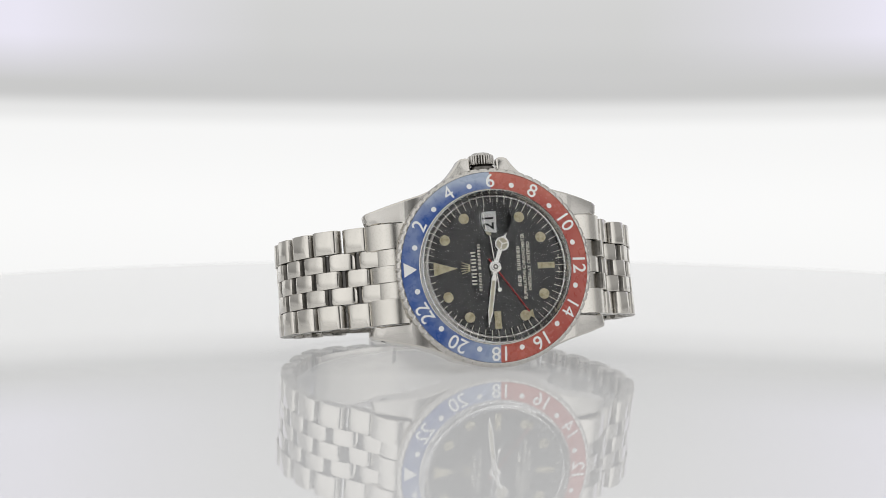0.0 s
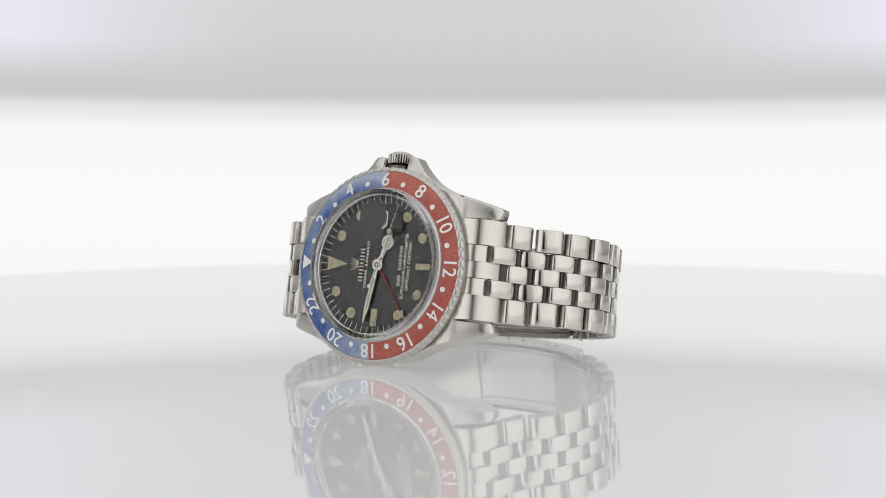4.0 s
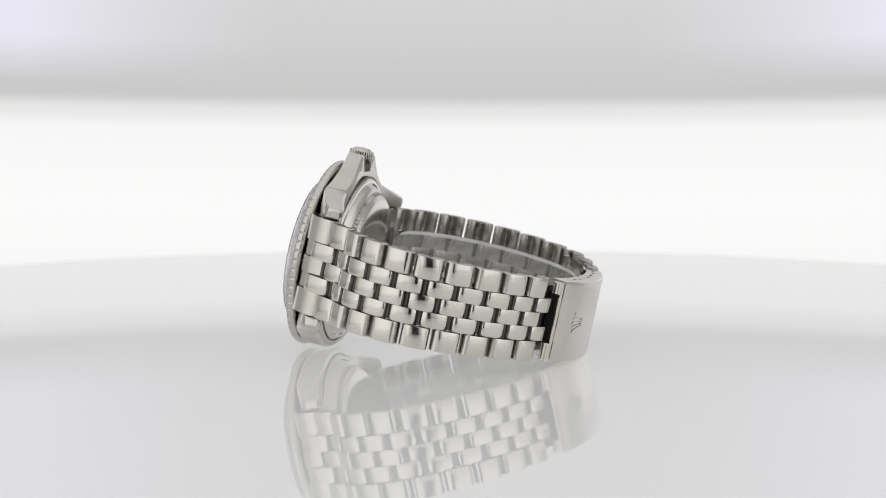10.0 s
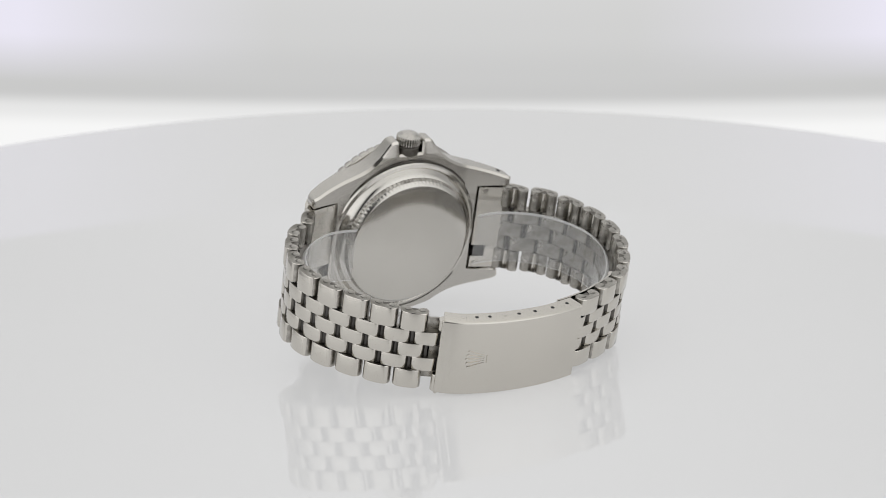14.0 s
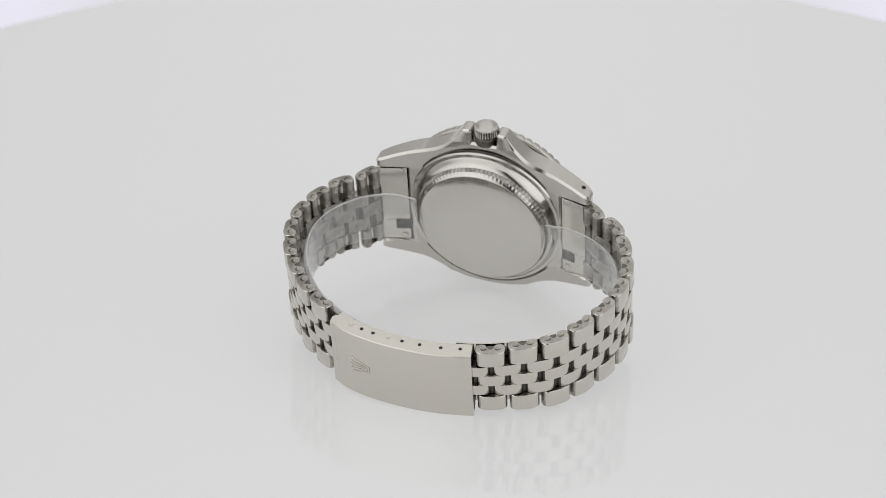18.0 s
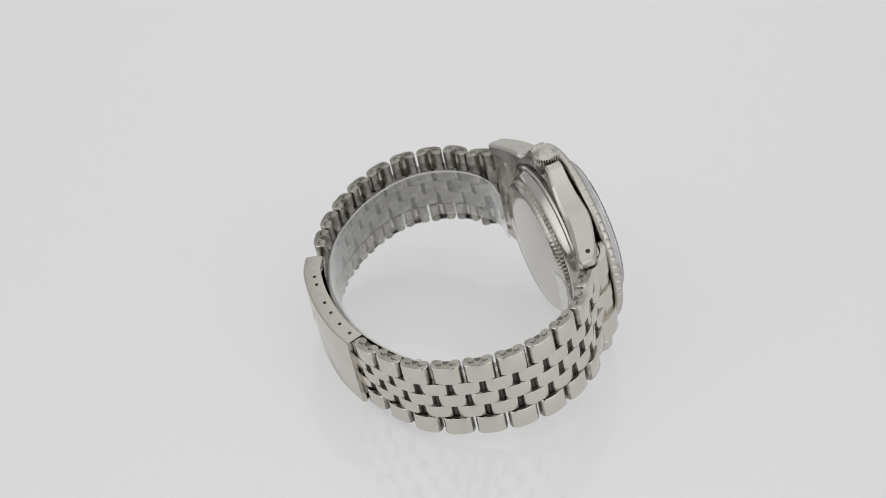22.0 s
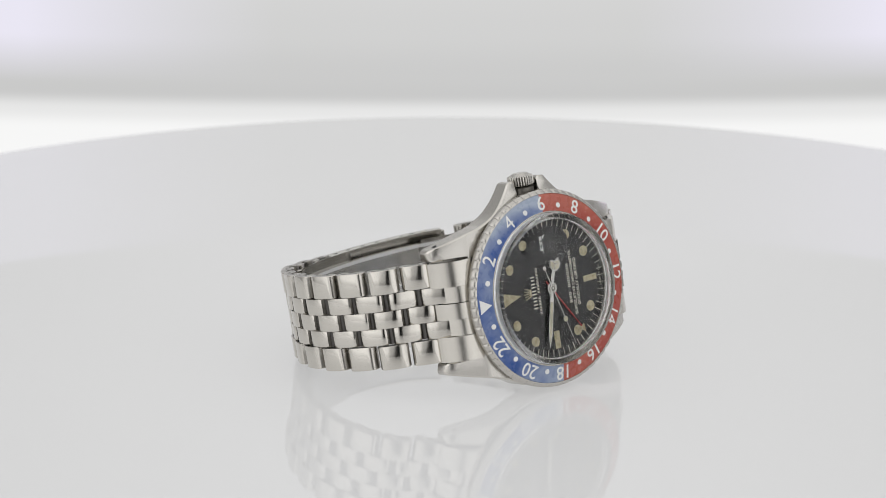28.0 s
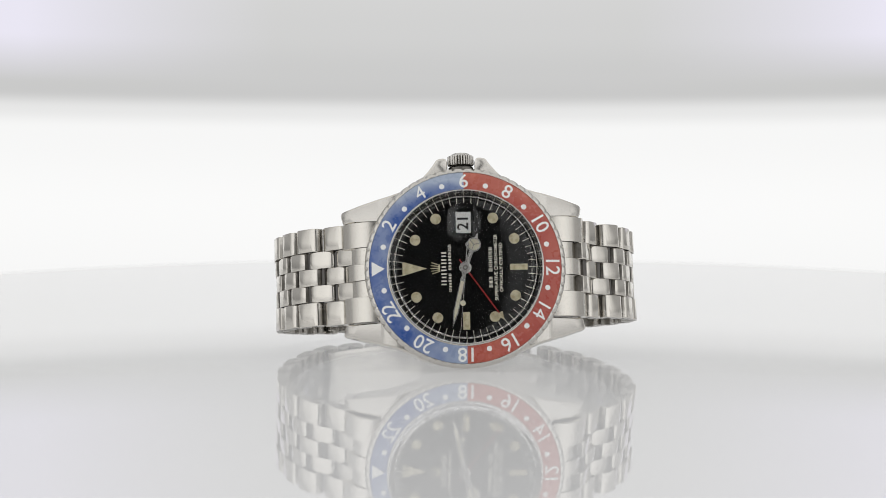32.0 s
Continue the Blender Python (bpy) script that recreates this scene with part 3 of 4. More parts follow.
hour_hand = hand("hour_hand", [(-1.6, 0.25), (0, 0.42), (3.4, 0.42), (3.45, 0.42), (6.2, 0.42), (7.5, 0.0)], 0.80, 0.10, HAND, "steel hour hand with round lume head")
bm = lathe([(0, -0.16), (1.2, -0.16), (1.2, -0.10), (1.42, -0.10), (1.42, 0.0), (0, 0.0)], 36)
bmesh.ops.translate(bm, vec=(-4.9, 0.74, 0), verts=bm.verts)
part("hand_ring", bm, HAND, hour_hand, "steel ring of the hour hand")
bm = lathe([(0, -0.20), (1.08, -0.20), (1.16, -0.15), (1.16, 0.0), (0, 0.0)], 36)
bmesh.ops.translate(bm, vec=(-4.9, 0.74, 0), verts=bm.verts)
part("hand_lume", bm, PALE, hour_hand, "cream lume of the hour hand")
bm = bmesh.new()
for a in (0, 120, 240):
    c, s = math.cos(radians(a)), math.sin(radians(a))
    prism([(-4.9 + c * u - s * v, s * u + c * v) for u, v in ((0, -0.09), (1.2, -0.09), (1.2, 0.09), (0, 0.09))], 0.50, 0.56, "y", bm=bm)
part("hand_spokes", bm, HAND, hour_hand, "three steel spokes")
minute_hand = hand("minute_hand", [(-1.6, 0.2), (0, 0.35), (1.6, 0.35), (2.4, 0.5), (9.2, 0.52), (12.2, 0.0)], 0.42, 0.10, HAND, "steel minute hand with cream lume")
pts = [(-2.8, 0.32), (-9.0, 0.32), (-10.9, 0.0), (-9.0, -0.32), (-2.8, -0.32)]
part("hand_lume", prism(pts, 0.28, 0.33, "y"), PALE, minute_hand, "cream lume strip")
gmt_hand = hand("red_hand", [(-2.0, 0.12), (0, 0.12), (11.2, 0.12), (11.3, 0.0)], 0.60, 0.07, SCARLET, "thin red hand with arrow tip")
part("hand_tip", prism([(-11.2, 0.78), (-12.9, 0.0), (-11.2, -0.78)], 0.51, 0.60, "y"), LUME, gmt_hand, "small cream arrow tip")
second_hand = hand("second_hand", [(-4.6, 0.09), (0, 0.09), (12.9, 0.05)], 0.24, 0.06, HAND, "thin steel seconds hand")
bm = lathe([(0, -0.1), (0.55, -0.1), (0.55, 0.03), (0, 0.03)], 20)
bmesh.ops.translate(bm, vec=(-7.1, 0.21, 0), verts=bm.verts)
part("hand_lume", bm, PALE, second_hand, "round lume dot")
bm = lathe([(0, -0.06), (0.42, -0.06), (0.42, 0.03), (0, 0.03)], 20)
bmesh.ops.translate(bm, vec=(4.6, 0.21, 0), verts=bm.verts)
part("counterweight", bm, HAND, second_hand)
hub = part("hand_hub", lathe([(0.5, 0.16), (0.52, 0.05), (0.78, 0.05), (0.82, 0.12), (0.84, 0.3), (1.15, 0.32), (1.2, 0.36), (1.2, 0.62), (0.9, 0.66), (0.9, 0.9), (0.5, 0.9), (0.5, 0.16)], 40), HAND, watch, "stepped steel hub at the dial centre")
# disc coloured dark for the shade down in the hub
part("hub_recess", lathe([(0, 0.15), (0.5, 0.15), (0.5, 0.3), (0, 0.3)], 24), SHADE, hub, "dark recess in the hub")
part("hub_pin", lathe([(0, 0.02), (0.2, 0.02), (0.24, 0.06), (0.24, 0.16), (0, 0.16)], 16), HAND, hub)
hour_hand.matrix_basis = pose(0, 0, 0, 0, 111 + COUNTER, 0)
gmt_hand.matrix_basis = pose(0, 0, 0, 0, 234.6 + COUNTER, 0)

cup = [(0, -2.78), (4, -2.75), (8, -2.65), (11, -2.54), (13.2, -2.42), (14.3, -2.33), (14.75, -2.25), (15.0, -2.1), (15.15, -1.85), (15.2, -1.4), (15.22, -0.05), (14.15, -0.05), (14.05, -1.0), (13.9, -1.3), (13.5, -1.45), (12, -1.55), (8, -1.68), (0, -1.8)]
bm = lathe(cup, 160)
for f in bm.faces:
    c = f.calc_center_median()
    f.material_index = 1 if math.hypot(c.x, c.z) > 15.1 and c.y > -1.7 else 0
crystal = part("crystal", bm, SOLID, watch, "clear domed acrylic crystal with a thick milky edge", angle=30)
crystal.data.materials.append(MILKY)
crystal.matrix_basis = pose(0, 0, 0, 0, COUNTER)
crystal.visible_shadow = False


def cyclops():
    """A small lens with a flat foot and a round, strongly curved top."""
    bm = bmesh.new()
    n, rows, radius = 48, 9, 6.3
    rings = [[], []]
    for k in range(rows):
        f = 1 - k / rows
        ring = []
        for i in range(n):
            a = 2 * math.pi * i / n
            c, d = math.cos(a), math.sin(a)
            e = (abs(c) ** 4 + abs(d) ** 4) ** -0.25
            u, v = 3.2 * f * e * c, 3.4 * f * e * d
            h = -3.05 - math.sqrt(radius ** 2 - u * u - v * v) + math.sqrt(radius ** 2 - 3.2 ** 2)
            if k == 0:
                rings[0].append(bm.verts.new((u - 0.1, -2.76, 9.15 + v)))
                rings[1].append(bm.verts.new((u - 0.1, min(h, -2.95), 9.15 + v)))
            else:
                ring.append(bm.verts.new((u - 0.1, h, 9.15 + v)))
        if ring:
            rings.append(ring)
    for p, q in zip(rings, rings[1:]):
        for i in range(n):
            bm.faces.new((p[i], p[(i + 1) % n], q[(i + 1) % n], q[i]))
    tip = bm.verts.new((-0.1, -3.05 - radius + math.sqrt(radius ** 2 - 3.2 ** 2), 9.15))
    for i in range(n):
        bm.faces.new((rings[-1][i], rings[-1][(i + 1) % n], tip))
    bm.faces.new(rings[0])
    ob = part("date_lens", bm, SOLID, crystal, "small magnifying lens over the date", angle=45)
    ob.visible_shadow = False


cyclops()


def crown():
    n = 168
    prof = [(0, 23.62), (1.0, 23.6), (1.5, 23.52), (1.75, 23.38), (1.95, 23.18), (2.3, 23.08), (2.5, 22.9), (2.55, 22.6), (2.55, 21.35), (2.45, 21.1), (2.2, 21.0), (2.05, 20.95), (2.5, 20.6), (2.5, 19.0), (0, 19.0)]

    def wave(k, i):
        return (0.1, 0.1, 0.06, -0.1, -0.18, -0.1)[i % 6] if 6 <= k <= 9 else 0

    bm = lathe([(r, -h) for r, h in prof], n, wave)
    # grooves and neck are coloured dark, as shade between and below the flutes
    for f in bm.faces:
        c = f.calc_center_median()
        f.material_index = 1 if c.y > -21.05 or (c.y > -22.95 and math.hypot(c.x, c.z) < 2.44) else 0
    bmesh.ops.rotate(bm, matrix=Matrix.Rotation(radians(-90), 3, "X"), verts=bm.verts)
    bmesh.ops.translate(bm, vec=(0, 5.0, 0), verts=bm.verts)
    ob = part("crown", bm, BRUSHED, watch, "fluted steel winding crown")
    ob.data.materials.append(SHADE)
    return ob


crown()


def case_back():
    n = 384
    prof = [(17.6, 7.0), (17.5, 7.75), (17.2, 8.1), (16.6, 8.25), (16.4, 8.1), (16.2, 8.3), (15.9, 8.9), (15.3, 9.6), (14.95, 9.75), (14.9, 9.9), (14.6, 10.5), (14.5, 10.6), (13.9, 11.3), (13.6, 11.4), (9, 11.65), (0, 11.75)]

    def wave(k, i):
        return 0.13 * (1 if i % 4 < 2 else -1) if 9 <= k <= 10 else 0

    bm = lathe(prof, n, wave)
    for f in bm.faces:
        c = f.calc_center_median()
        f.material_index = 1 if 9.7 < c.y < 10.65 else 0
    ob = part("case_back", bm, WORN, watch, "plain steel screw-down case back with fluted edge")
    ob.data.materials.append(DULL)
    return ob


case_back()
# raised strip painted dark in place of a shaded groove
part("case_seam", lathe([(17.55, 7.4), (17.55, 7.67), (17.95, 7.66), (17.95, 7.4), (17.55, 7.4)], 128), SHADE, watch, "dark seam round the case back")

# ---- bracelet ----
SIX = Line([(23.1, 8.0), (25.13, 12.2), (29.7, 16.2), (32.7, 21.4), (34.2, 27.4), (33.35, 33.2), (31.0, 38.7), (27.45, 43.8), (23.0, 48.3), (17.7, 51.7), (13.2, 53.6), (8.0, 55.0)], 1)
TWELVE = Line([(-23.1, 8.0), (-26.3, 11.0), (-30.95, 14.0), (-34.7, 19.7), (-36.8, 25.8), (-36.95, 31.0), (-35.95, 36.4), (-33.4, 42.1), (-30.3, 46.9), (-26.6, 50.2), (-19.8, 53.6), (-14.6, 55.4), (-9.0, 56.6)], -1)


def width_at(line, s):
    """Half the bracelet's width."""
    f = min(max(s / line.length, 0), 1)
    return 9.95 - 1.7 * f ** 0.8 if line is SIX else 9.95 - 1.9 * f - 1.1 * f ** 4 + 0.35 * math.sin(math.pi * f) ** 0.6


def drop(line, s):
    """Height of the bracelet's middle: one strap sags a little, the other bows up."""
    f = min(max(s / line.length, 0), 1)
    return -0.1 - 0.2 * f * f if line is SIX else 0.1 * f + 0.35 * f ** 3 + 0.3 * math.sin(math.pi * f) ** 0.6


def rounded_top(a, b, power=3.0, low=-0.15, steps=18):
    """The outer side of a link: nearly flat along the middle, rolled over at both ends."""
    out = []
    for k in range(steps + 1):
        t = math.pi * (1 - k / steps)
        c, d = math.cos(t), math.sin(t)
        e = (abs(c) ** power + abs(d) ** power) ** (-1 / power)
        out.append((a * e * c, low * b + (1.03 - low) * b * e * d + 0.2 * b * (d - 1)))
    return out


def profile_outer(length, thick):
    a, b = length / 2, thick / 2
    return rounded_top(a, b, 3.4) + [(0.985 * a, -0.55 * b), (0.92 * a, -0.85 * b), (0.80 * a, -1.02 * b), (0.62 * a, -1.06 * b), (0.44 * a, -0.98 * b), (0.31 * a, -0.75 * b), (0.24 * a, -0.40 * b), (0.12 * a, 0.0), (0, 0.1 * b), (-0.12 * a, 0.0), (-0.24 * a, -0.40 * b), (-0.31 * a, -0.75 * b), (-0.44 * a, -0.98 * b), (-0.62 * a, -1.06 * b), (-0.80 * a, -1.02 * b), (-0.92 * a, -0.85 * b), (-0.985 * a, -0.55 * b)]


def profile_inner(length, thick):
    a, b = length / 2, thick / 2
    return rounded_top(a, b, 3.4, -0.2) + [(0.97 * a, -0.65 * b), (0.88 * a, -0.92 * b), (0.72 * a, -b), (-0.72 * a, -b), (-0.88 * a, -0.92 * b), (-0.97 * a, -0.65 * b)]


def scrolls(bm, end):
    """Shade painted as dark strips round the two rolled edges, and in the notch, at both ends of a folded link."""
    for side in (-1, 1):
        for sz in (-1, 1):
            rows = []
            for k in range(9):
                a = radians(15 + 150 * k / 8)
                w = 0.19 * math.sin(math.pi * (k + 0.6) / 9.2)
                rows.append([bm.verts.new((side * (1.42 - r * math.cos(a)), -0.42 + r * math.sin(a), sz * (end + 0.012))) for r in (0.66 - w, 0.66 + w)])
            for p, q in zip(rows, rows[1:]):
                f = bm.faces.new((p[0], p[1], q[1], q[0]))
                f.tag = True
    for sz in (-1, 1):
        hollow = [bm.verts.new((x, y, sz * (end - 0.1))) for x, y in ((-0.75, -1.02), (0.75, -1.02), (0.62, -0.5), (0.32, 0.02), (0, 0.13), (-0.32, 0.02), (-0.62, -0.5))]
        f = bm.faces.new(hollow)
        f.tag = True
    return bm


def place_on(line, s, z):
    p, t, nor = line.at(s)
    m = Matrix((t, nor, t.cross(nor))).transposed().to_4x4()
    return Matrix.Translation(p * 0.001 + Vector((0, 0, z * 0.001))) @ m


def pins(line, start, count, name, pitch):
    """The pins across the bracelet that carry the links."""
    strip = new(name)
    strip.parent = watch
    tagged(strip, "folded steel five-row bracelet half")
    for k in range(2 * count + 1):
        s = start + k * pitch / 2
        p, t, nor = line.at(s)
        w, z = width_at(line, s) * 0.5, drop(line, s)
        ring = [(p.x + 0.72 * math.cos(a) - 0.25 * nor.x, p.y + 0.72 * math.sin(a) - 0.25 * nor.y) for a in (k2 * math.pi / 4 for k2 in range(8))]
        # thick and dark, so that the pins also carry the shade of the gaps
        part("pin", prism(ring, z - w, z + w, "z"), DARK, strip)
    return strip


def slack(chance):
    """The small tilt by which a worn link hangs on its pins."""
    return pose(0, 0, 0, chance.uniform(-0.9, 0.9), chance.uniform(-0.5, 0.5), chance.uniform(-1.6, 1.6))


def bracelet(line, start, count, name, pitch):
    chance = random.Random(count)
    strip = pins(line, start, count, name, pitch)
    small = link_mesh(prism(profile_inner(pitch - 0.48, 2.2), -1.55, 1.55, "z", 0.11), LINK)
    for k in range(count):
        s = start + (k + 0.5) * pitch
        w, z = width_at(line, s), drop(line, s)
        wide = w * 0.475
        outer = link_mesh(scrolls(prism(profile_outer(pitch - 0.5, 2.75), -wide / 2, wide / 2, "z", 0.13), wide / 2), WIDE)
        for side in (-1, 1):
            ob = new("link", outer)
            ob.parent = strip
            ob.matrix_basis = place_on(line, s, z + side * (w - wide / 2)) @ slack(chance)
        inner = w - wide
        for row in (-1, 0, 1):
            at = s - (0.5 * pitch if row else 0)
            # the first of these reaches into the end link
            back = pose(-0.0006, 0, 0) @ Matrix.Diagonal((1.16, 1, 1, 1)) if row and k == 0 else Matrix.Identity(4)
            ob = new("link", small)
            ob.parent = strip
            ob.matrix_basis = place_on(line, at, z + row * inner * 0.655) @ back @ slack(chance) @ Matrix.Diagonal((1, 1, inner * 0.645 / 3.1, 1))
    for row in (-1, 1):
        ob = new("link", small)
        ob.parent = strip
        ob.matrix_basis = place_on(line, start + count * pitch, z + row * inner * 0.655) @ Matrix.Diagonal((1, 1, inner * 0.645 / 3.1, 1))
    return strip


bracelet(SIX, 0.85, 9, "bracelet_strap", 6.1)
bracelet(TWELVE, 0.0, 11, "bracelet_strap", 6.55)


def end_link(sx):
    """A folded sheet, hollow and dark behind, its five rows showing on the outside."""
    bm = bmesh.new()
    side = [(17.45, 2.4), (18.4, 2.42), (19.4, 2.55), (20.4, 2.85), (21.4, 3.4), (22.3, 4.2), (23.1, 5.1), (23.8, 6.2), (24.3, 7.3), (24.4, 8.4), (24.1, 9.2), (23.5, 9.6), (22.9, 9.3), (23.3, 8.3), (23.2, 7.5), (22.8, 6.6), (22.2, 5.7), (21.5, 4.9), (20.7, 4.2), (19.9, 3.8), (19.0, 3.5), (17.45, 3.4)]
    mid = [(17.45, 2.65), (18.4, 2.7), (19.4, 2.85), (20.3, 3.2), (21.0, 3.8), (21.7, 4.6), (22.3, 5.5), (22.7, 6.4), (22.8, 7.4), (22.3, 7.4), (22.1, 6.5), (21.6, 5.6), (20.9, 4.7), (20.0, 3.9), (19.0, 3.5), (17.45, 3.4)]
    core = [(17.45, 2.42), (18.4, 2.46), (19.4, 2.6), (20.4, 2.95), (21.3, 3.5), (22.1, 4.3), (22.8, 5.3), (23.3, 6.4), (23.7, 7.5), (23.9, 8.7), (23.3, 8.8), (22.6, 7.4), (22.3, 6.4), (21.8, 5.5), (21.0, 4.6), (20.0, 3.9), (19.0, 3.5), (17.45, 3.4)]
    for lo, hi, shape in ((4.98, 9.95, side), (-9.95, -4.98, side), (1.70, 4.88, mid), (-4.88, -1.70, mid), (-1.60, 1.60, core)):
        prism([(sx * x, y) for x, y in shape], lo, hi, "z", 0.0, bm)
    # side flaps with a hooked end, towards the case back
    for z in (-9.9, 9.3):
        prism([(sx * x, y) for x, y in ((17.5, 3.5), (20.6, 4.3), (22.2, 6.0), (22.7, 7.6), (22.2, 8.7), (21.2, 8.0), (20.4, 8.2), (20.0, 7.2), (17.5, 6.2))], z, z + 0.6, "z", 0.0, bm)
    bmesh.ops.recalc_face_normals(bm, faces=bm.faces)
    for lo, hi, x0, x1 in ((-4.4, 9.9, 17.6, 23.2), (-9.9, -7.2, 17.6, 23.2), (-7.25, -4.35, 20.6, 23.2)):
        y0, y1 = 7.5 + 0.3 * (x0 - 17.6), 7.5 + 0.3 * (x1 - 17.6)
        prism([(sx * x, y) for x, y in ((x0, y0), (x1, y1), (x1, y1 + 0.5), (x0, y0 + 0.6))], lo, hi, "z", 0.1, bm)
    for z in (-9.1, 9.1):
        tab = [(sx * (18.9 + 0.85 * math.cos(q * math.pi / 8)), z + 0.85 * math.sin(q * math.pi / 8)) for q in range(16)]
        prism(tab, 8.0, 8.75, "y", 0.12, bm)
    bmesh.ops.recalc_face_normals(bm, faces=bm.faces)
    # inward faces take the dark colour as shade inside the hollow
    for f in bm.faces:
        c = f.calc_center_median()
        f.material_index = 1 if c.y < 7.6 and abs(c.z) < 9 and sx * f.normal.x < -0.2 else 0
    ob = part("end_link", bm, SATIN, watch, "folded steel end link between the lugs", angle=30)
    ob.data.materials.append(SHADE)
    return ob


end_link(1)
end_link(-1)

# ---- clasp ----
CLASP = Line([(16.1, 55.9), (12.4, 57.75), (6.3, 59.05), (0.25, 59.5), (-5.8, 59.35), (-9.9, 58.75), (-14.3, 57.75)], 1)


def clasp():
    steps = 40
    path = [CLASP.at(CLASP.length * k / steps) for k in range(steps + 1)]

    def section(k):
        z = -0.27
        return [(0.75, z - 7.85), (0.75, z + 7.85), (0.68, z + 8.08), (0.5, z + 8.25), (0.25, z + 8.32), (-3.0, z + 8.32), (-3.0, z + 7.8), (-0.3, z + 7.8), (-0.3, z - 7.8), (-3.0, z - 7.8), (-3.0, z - 8.32), (0.25, z - 8.32), (0.5, z - 8.25), (0.68, z - 8.08)]

    cover = part("clasp_cover", sweep(path, section), SATIN, watch, "brushed steel folding clasp, closed")
    marks = [(0.085, 1), (0.165, 0), (0.245, 0), (0.345, 2), (0.435, 0), (0.545, 0), (0.675, 0), (0.79, 0)]
    for f, sort in marks:
        for side in (-1, 1):
            p, t, nor = CLASP.at(CLASP.length * (0.04 + f * 1.12))
            z = -0.27 + side * 8.32
            bm = bmesh.new()
            rad = (0.38, 0.62, 0.4)[sort]
            bmesh.ops.create_cone(bm, cap_ends=True, segments=16, radius1=rad, radius2=rad * (0.8 if sort else 1), depth=0.08 if not sort else 0.3)
            if side < 0:
                bmesh.ops.rotate(bm, matrix=Matrix.Rotation(math.pi, 3, "X"), verts=bm.verts)
            q = p + nor * -1.5
            bmesh.ops.translate(bm, vec=(q.x, q.y, z), verts=bm.verts)
            # holes are flat dark discs, their depth shade put into the colour
            part("clasp_pin" if sort else "clasp_hole", bm, POLISHED if sort else HOLE, cover, "steel pin end" if sort else "dark adjusting hole")
    # plain raised emblem
    bm = bmesh.new()
    p, t, nor = CLASP.at(CLASP.length * 0.245)
    for k in range(5):
        z, tip = (k - 2) * 0.9, 2.35 - 0.22 * abs(k - 2)
        prism([(-1.3, z * 0.42 - 0.16), (-1.3, z * 0.42 + 0.16), (tip, z + 0.22), (tip, z - 0.22)], -0.3, 0.11, "z", 0.06, bm=bm)
        prism([(tip + 0.3 * math.cos(q * math.pi / 4), z + 0.3 * math.sin(q * math.pi / 4)) for q in range(8)], -0.3, 0.12, "z", 0.08, bm=bm)
    for u in (-1.95, -1.35):
        prism([(u - 0.1, -0.85), (u + 0.1, -0.9), (u + 0.1, 0.9), (u - 0.1, 0.85)], -0.3, 0.08, "z", bm=bm)
    m = Matrix.Translation((p.x, p.y, -0.4)) @ Matrix((t * -1, Vector((0, 0, 1)), nor)).transposed().to_4x4() @ Matrix.Translation((0, 0, 0.81))
    bmesh.ops.transform(bm, matrix=m, verts=bm.verts)
    part("clasp_emblem", bm, POLISHED, cover, "small raised plain emblem")
    # opening end: mouth as a block coloured dark for its shade, and lifting lip
    mouth = [CLASP.at(CLASP.length * f) for f in (0.002, 0.02, 0.04)]
    part("clasp_mouth", sweep(mouth, lambda k: [(-0.32, -4.9), (-0.32, 5.1), (-2.7, 5.1), (-2.7, -4.9)]), HOLE, cover, "dark opening of the clasp")
    p, t, nor = CLASP.at(0)
    for lo, hi, rad, deep in ((-8.9, 7.8, 0.42, 0.08), (5.15, 7.6, 1.15, -0.95), (-8.7, -4.95, 1.15, -0.95)):
        c = p + nor * deep + t * 0.1
        ring = [(c.x + rad * math.cos(q * math.pi / 10), c.y + rad * math.sin(q * math.pi / 10)) for q in range(20)]
        part("clasp_rim", prism(ring, lo, hi, "z", 0.15), SATIN, cover, "rounded steel end of the clasp")
    lip = [CLASP.at(CLASP.length * f) for f in (0.012, 0.03, 0.05, 0.075)]
    bm = sweep(lip, lambda k: [((0.25, 0.6, 0.8, 0.52)[k], -5.4), ((0.25, 0.6, 0.8, 0.52)[k], 4.6), (-0.1, 4.6), (-0.1, -5.4)])
    part("clasp_lip", bm, POLISHED, cover, "steel lifting lip")
    # folded blades inside
    inner = [CLASP.at(CLASP.length * (0.04 + 0.9 * k / 24)) for k in range(25)]
    part("clasp_blade", sweep(inner, lambda k: [(-2.3, -7.2), (-2.3, 5.8), (-2.8, 5.8), (-2.8, -7.2)]), POLISHED, watch, "polished steel folding blade")
    inner = [TWELVE.at(TWELVE.length - 22 + 20 * k / 24) for k in range(25)]
    part("clasp_blade", sweep(inner, lambda k: [(-1.75, -7.6), (-1.75, 8.15), (-2.15, 8.15), (-2.15, -7.6)]), POLISHED, watch, "polished steel folding blade")
    tongue = [SIX.at(SIX.length - 10.5 + 9 * k / 12) for k in range(13)]
    part("clasp_tongue", sweep(tongue, lambda k: [(-0.85, -7.0), (-0.85, 6.6), (-1.25, 6.6), (-1.25, -7.0)]), DULL, watch, "flat steel tongue behind the last links")
    p, t, nor = inner[0]
    tube = [(p.x - 1.9 * nor.x + 0.75 * math.cos(q * math.pi / 6), p.y - 1.9 * nor.y + 0.75 * math.sin(q * math.pi / 6)) for q in range(12)]
    part("clasp_hinge", prism(tube, -7.7, 8.25, "z", 0.1), POLISHED, watch, "steel hinge tube of the clasp")
    inner = [CLASP.at(CLASP.length * (0.12 + 0.72 * k / 24)) for k in range(25)]
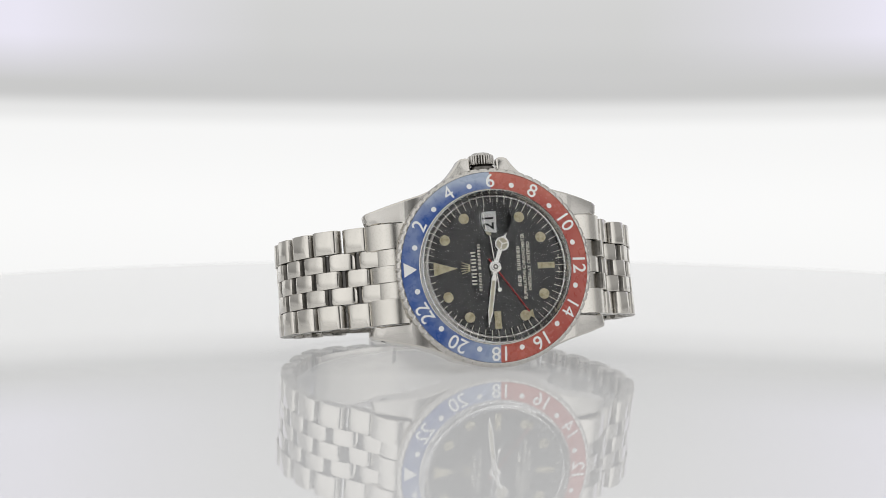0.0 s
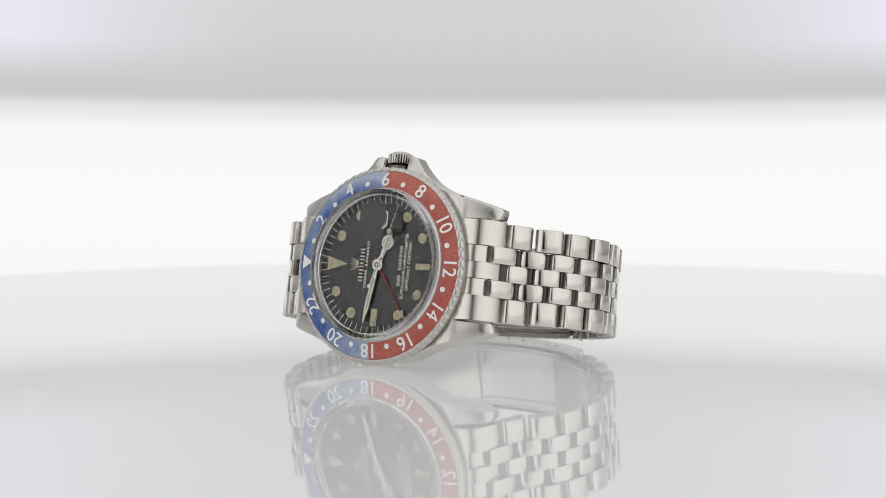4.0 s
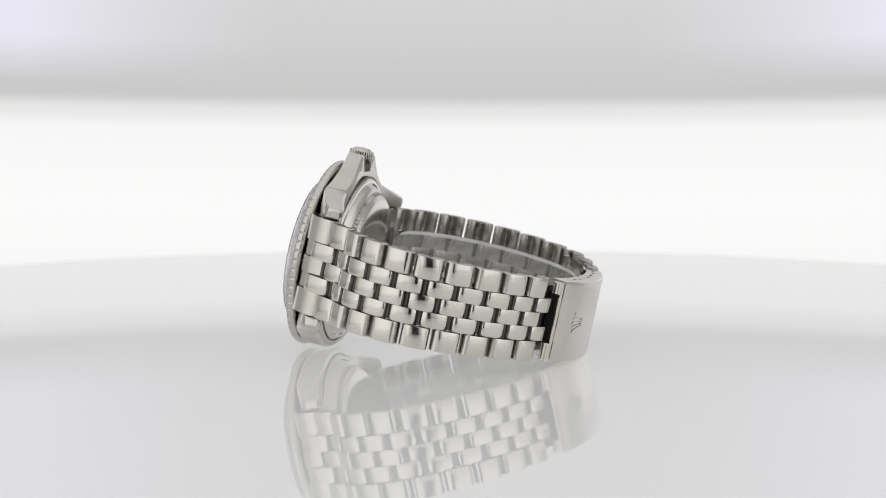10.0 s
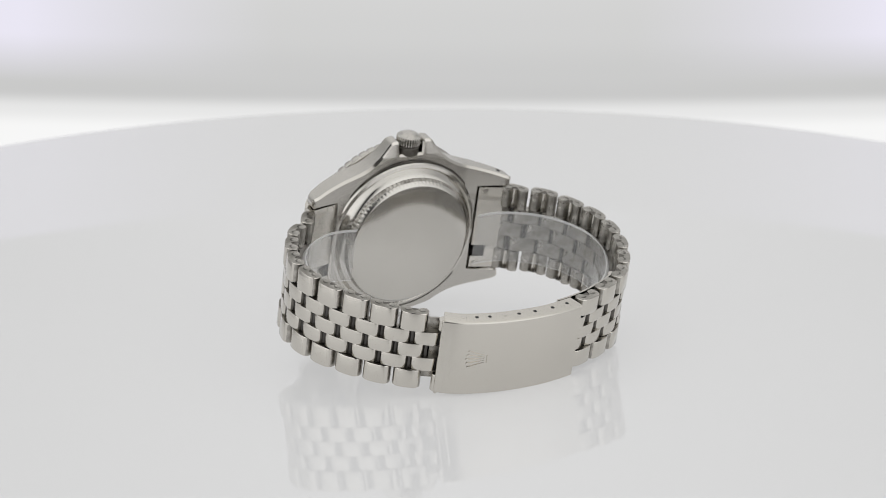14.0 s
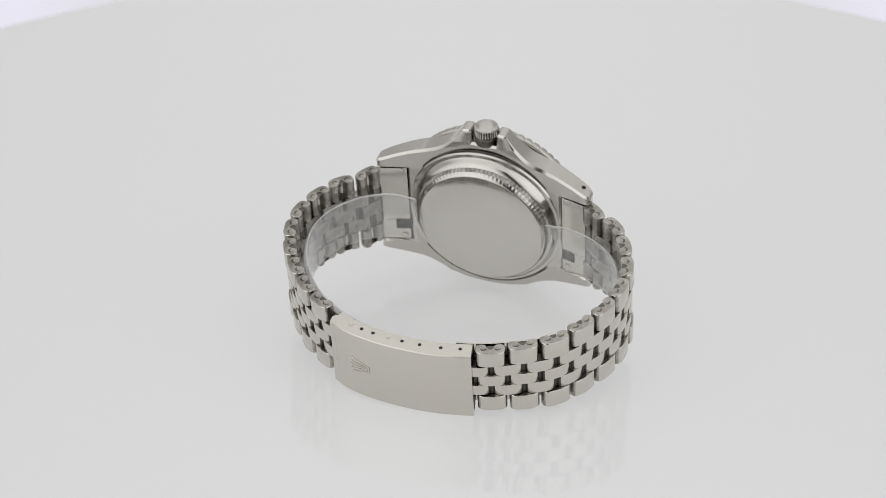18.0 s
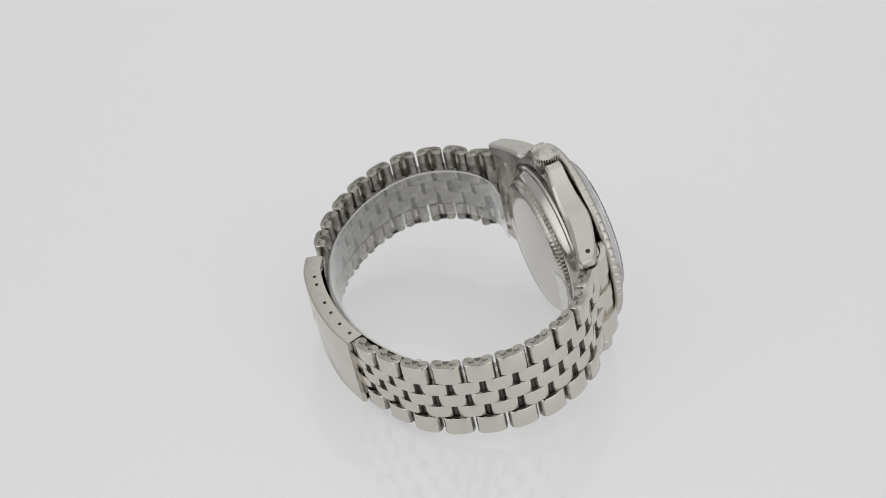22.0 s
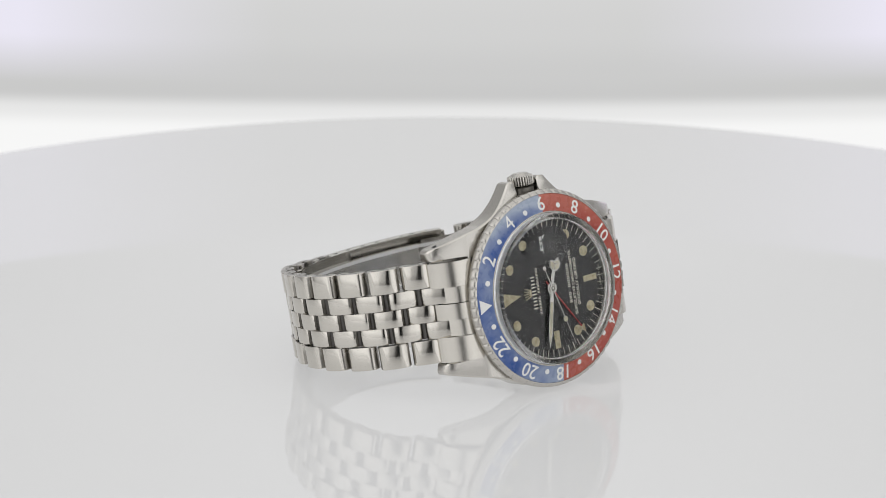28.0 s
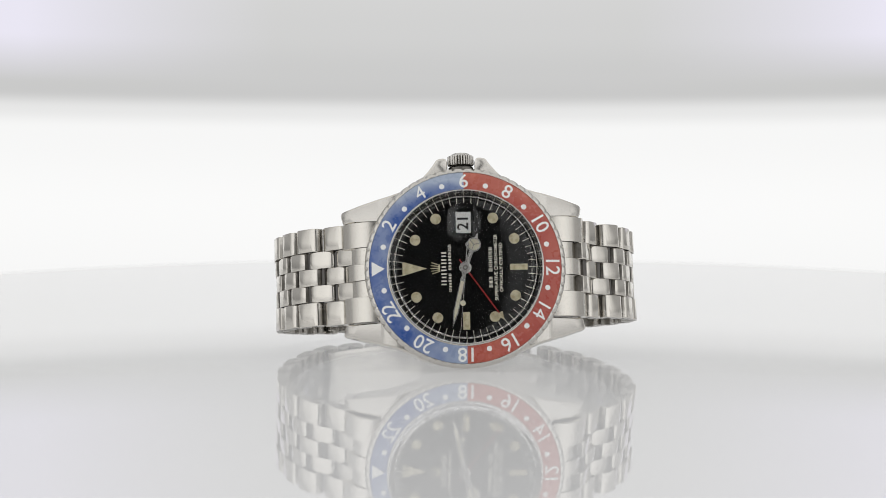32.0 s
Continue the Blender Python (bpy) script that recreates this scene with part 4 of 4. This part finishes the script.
    for z in (5.0, -6.3):
        part("clasp_rib", sweep(inner, lambda k: [(-2.75, z - 0.35), (-2.75, z + 0.35), (-3.1, z + 0.2), (-3.1, z - 0.2)]), POLISHED, watch, "raised rib on the blade")


clasp()


# ---- clear film inside the bracelet ----
def film():
    pts = [(13.4, 12.3), (19.0, 12.2), (24.5, 15.0), (28.6, 19.8), (30.6, 25.5), (30.4, 31.5), (28.4, 37.5), (25.0, 42.8), (20.5, 47.4), (14.5, 51.0), (7.0, 53.6), (0, 54.4), (-7.0, 54.2), (-15.0, 52.4), (-22.0, 49.2), (-28.0, 44.2), (-32.4, 37.0), (-34.2, 30.5), (-33.8, 24.6), (-30.6, 18.4), (-25.5, 14.2), (-19.5, 12.2), (-14.6, 12.4)]
    base = tagged(new("protective_film"), "clear plastic protective strip lining the steel bracelet", "plastic film")
    line = Line([(x * 1.05, y if y < 30 else 30 + (y - 30) * 1.05) for x, y in pts], 1)
    n = 80
    for lo, hi, lift in ((0.0, 0.53, 0.0), (0.47, 1.0, -0.25)):
        path = [line.at(line.length * (lo + (hi - lo) * k / n)) for k in range(n + 1)]
        bm = sweep(path, lambda k: [(0.1 + lift, -6.6), (0.1 + lift, 5.2), (-0.45 + lift, 5.9), (-0.7 + lift, 5.95), (-0.12 + lift, 5.1), (-0.12 + lift, -6.6)])
        for f in bm.faces:
            f.normal_update()
            f.material_index = 1 if abs(f.normal.z) > 0.3 else 0
        ob = part("film_strip", bm, FILM, base)
        ob.data.materials.append(FILM_EDGE)
        ob.visible_shadow = False
    return base


film_strip = film()


def motions():
    """Turntable, watch and film turn together; the backdrop swings with the arm; the pointers run."""
    walk(turntable_disc, [(t, table_turn(turn)) for t, turn, high in WAY])
    walk(watch, [(t, table_turn(turn) @ LIE) for t, turn, high in WAY])
    walk(film_strip, [(t, table_turn(turn) @ LIE) for t, turn, high in WAY])
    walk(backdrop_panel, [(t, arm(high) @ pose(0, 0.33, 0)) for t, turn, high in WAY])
    walk(second_hand, [(t, pose(0, 0, 0, 0, 83.4 + COUNTER + 6 * t, 0)) for t in range(0, 33, 2)])
    walk(minute_hand, [(t, pose(0, 0, 0, 0, 280 + COUNTER + 0.1 * t, 0)) for t in (0, 16, 32)])


motions()
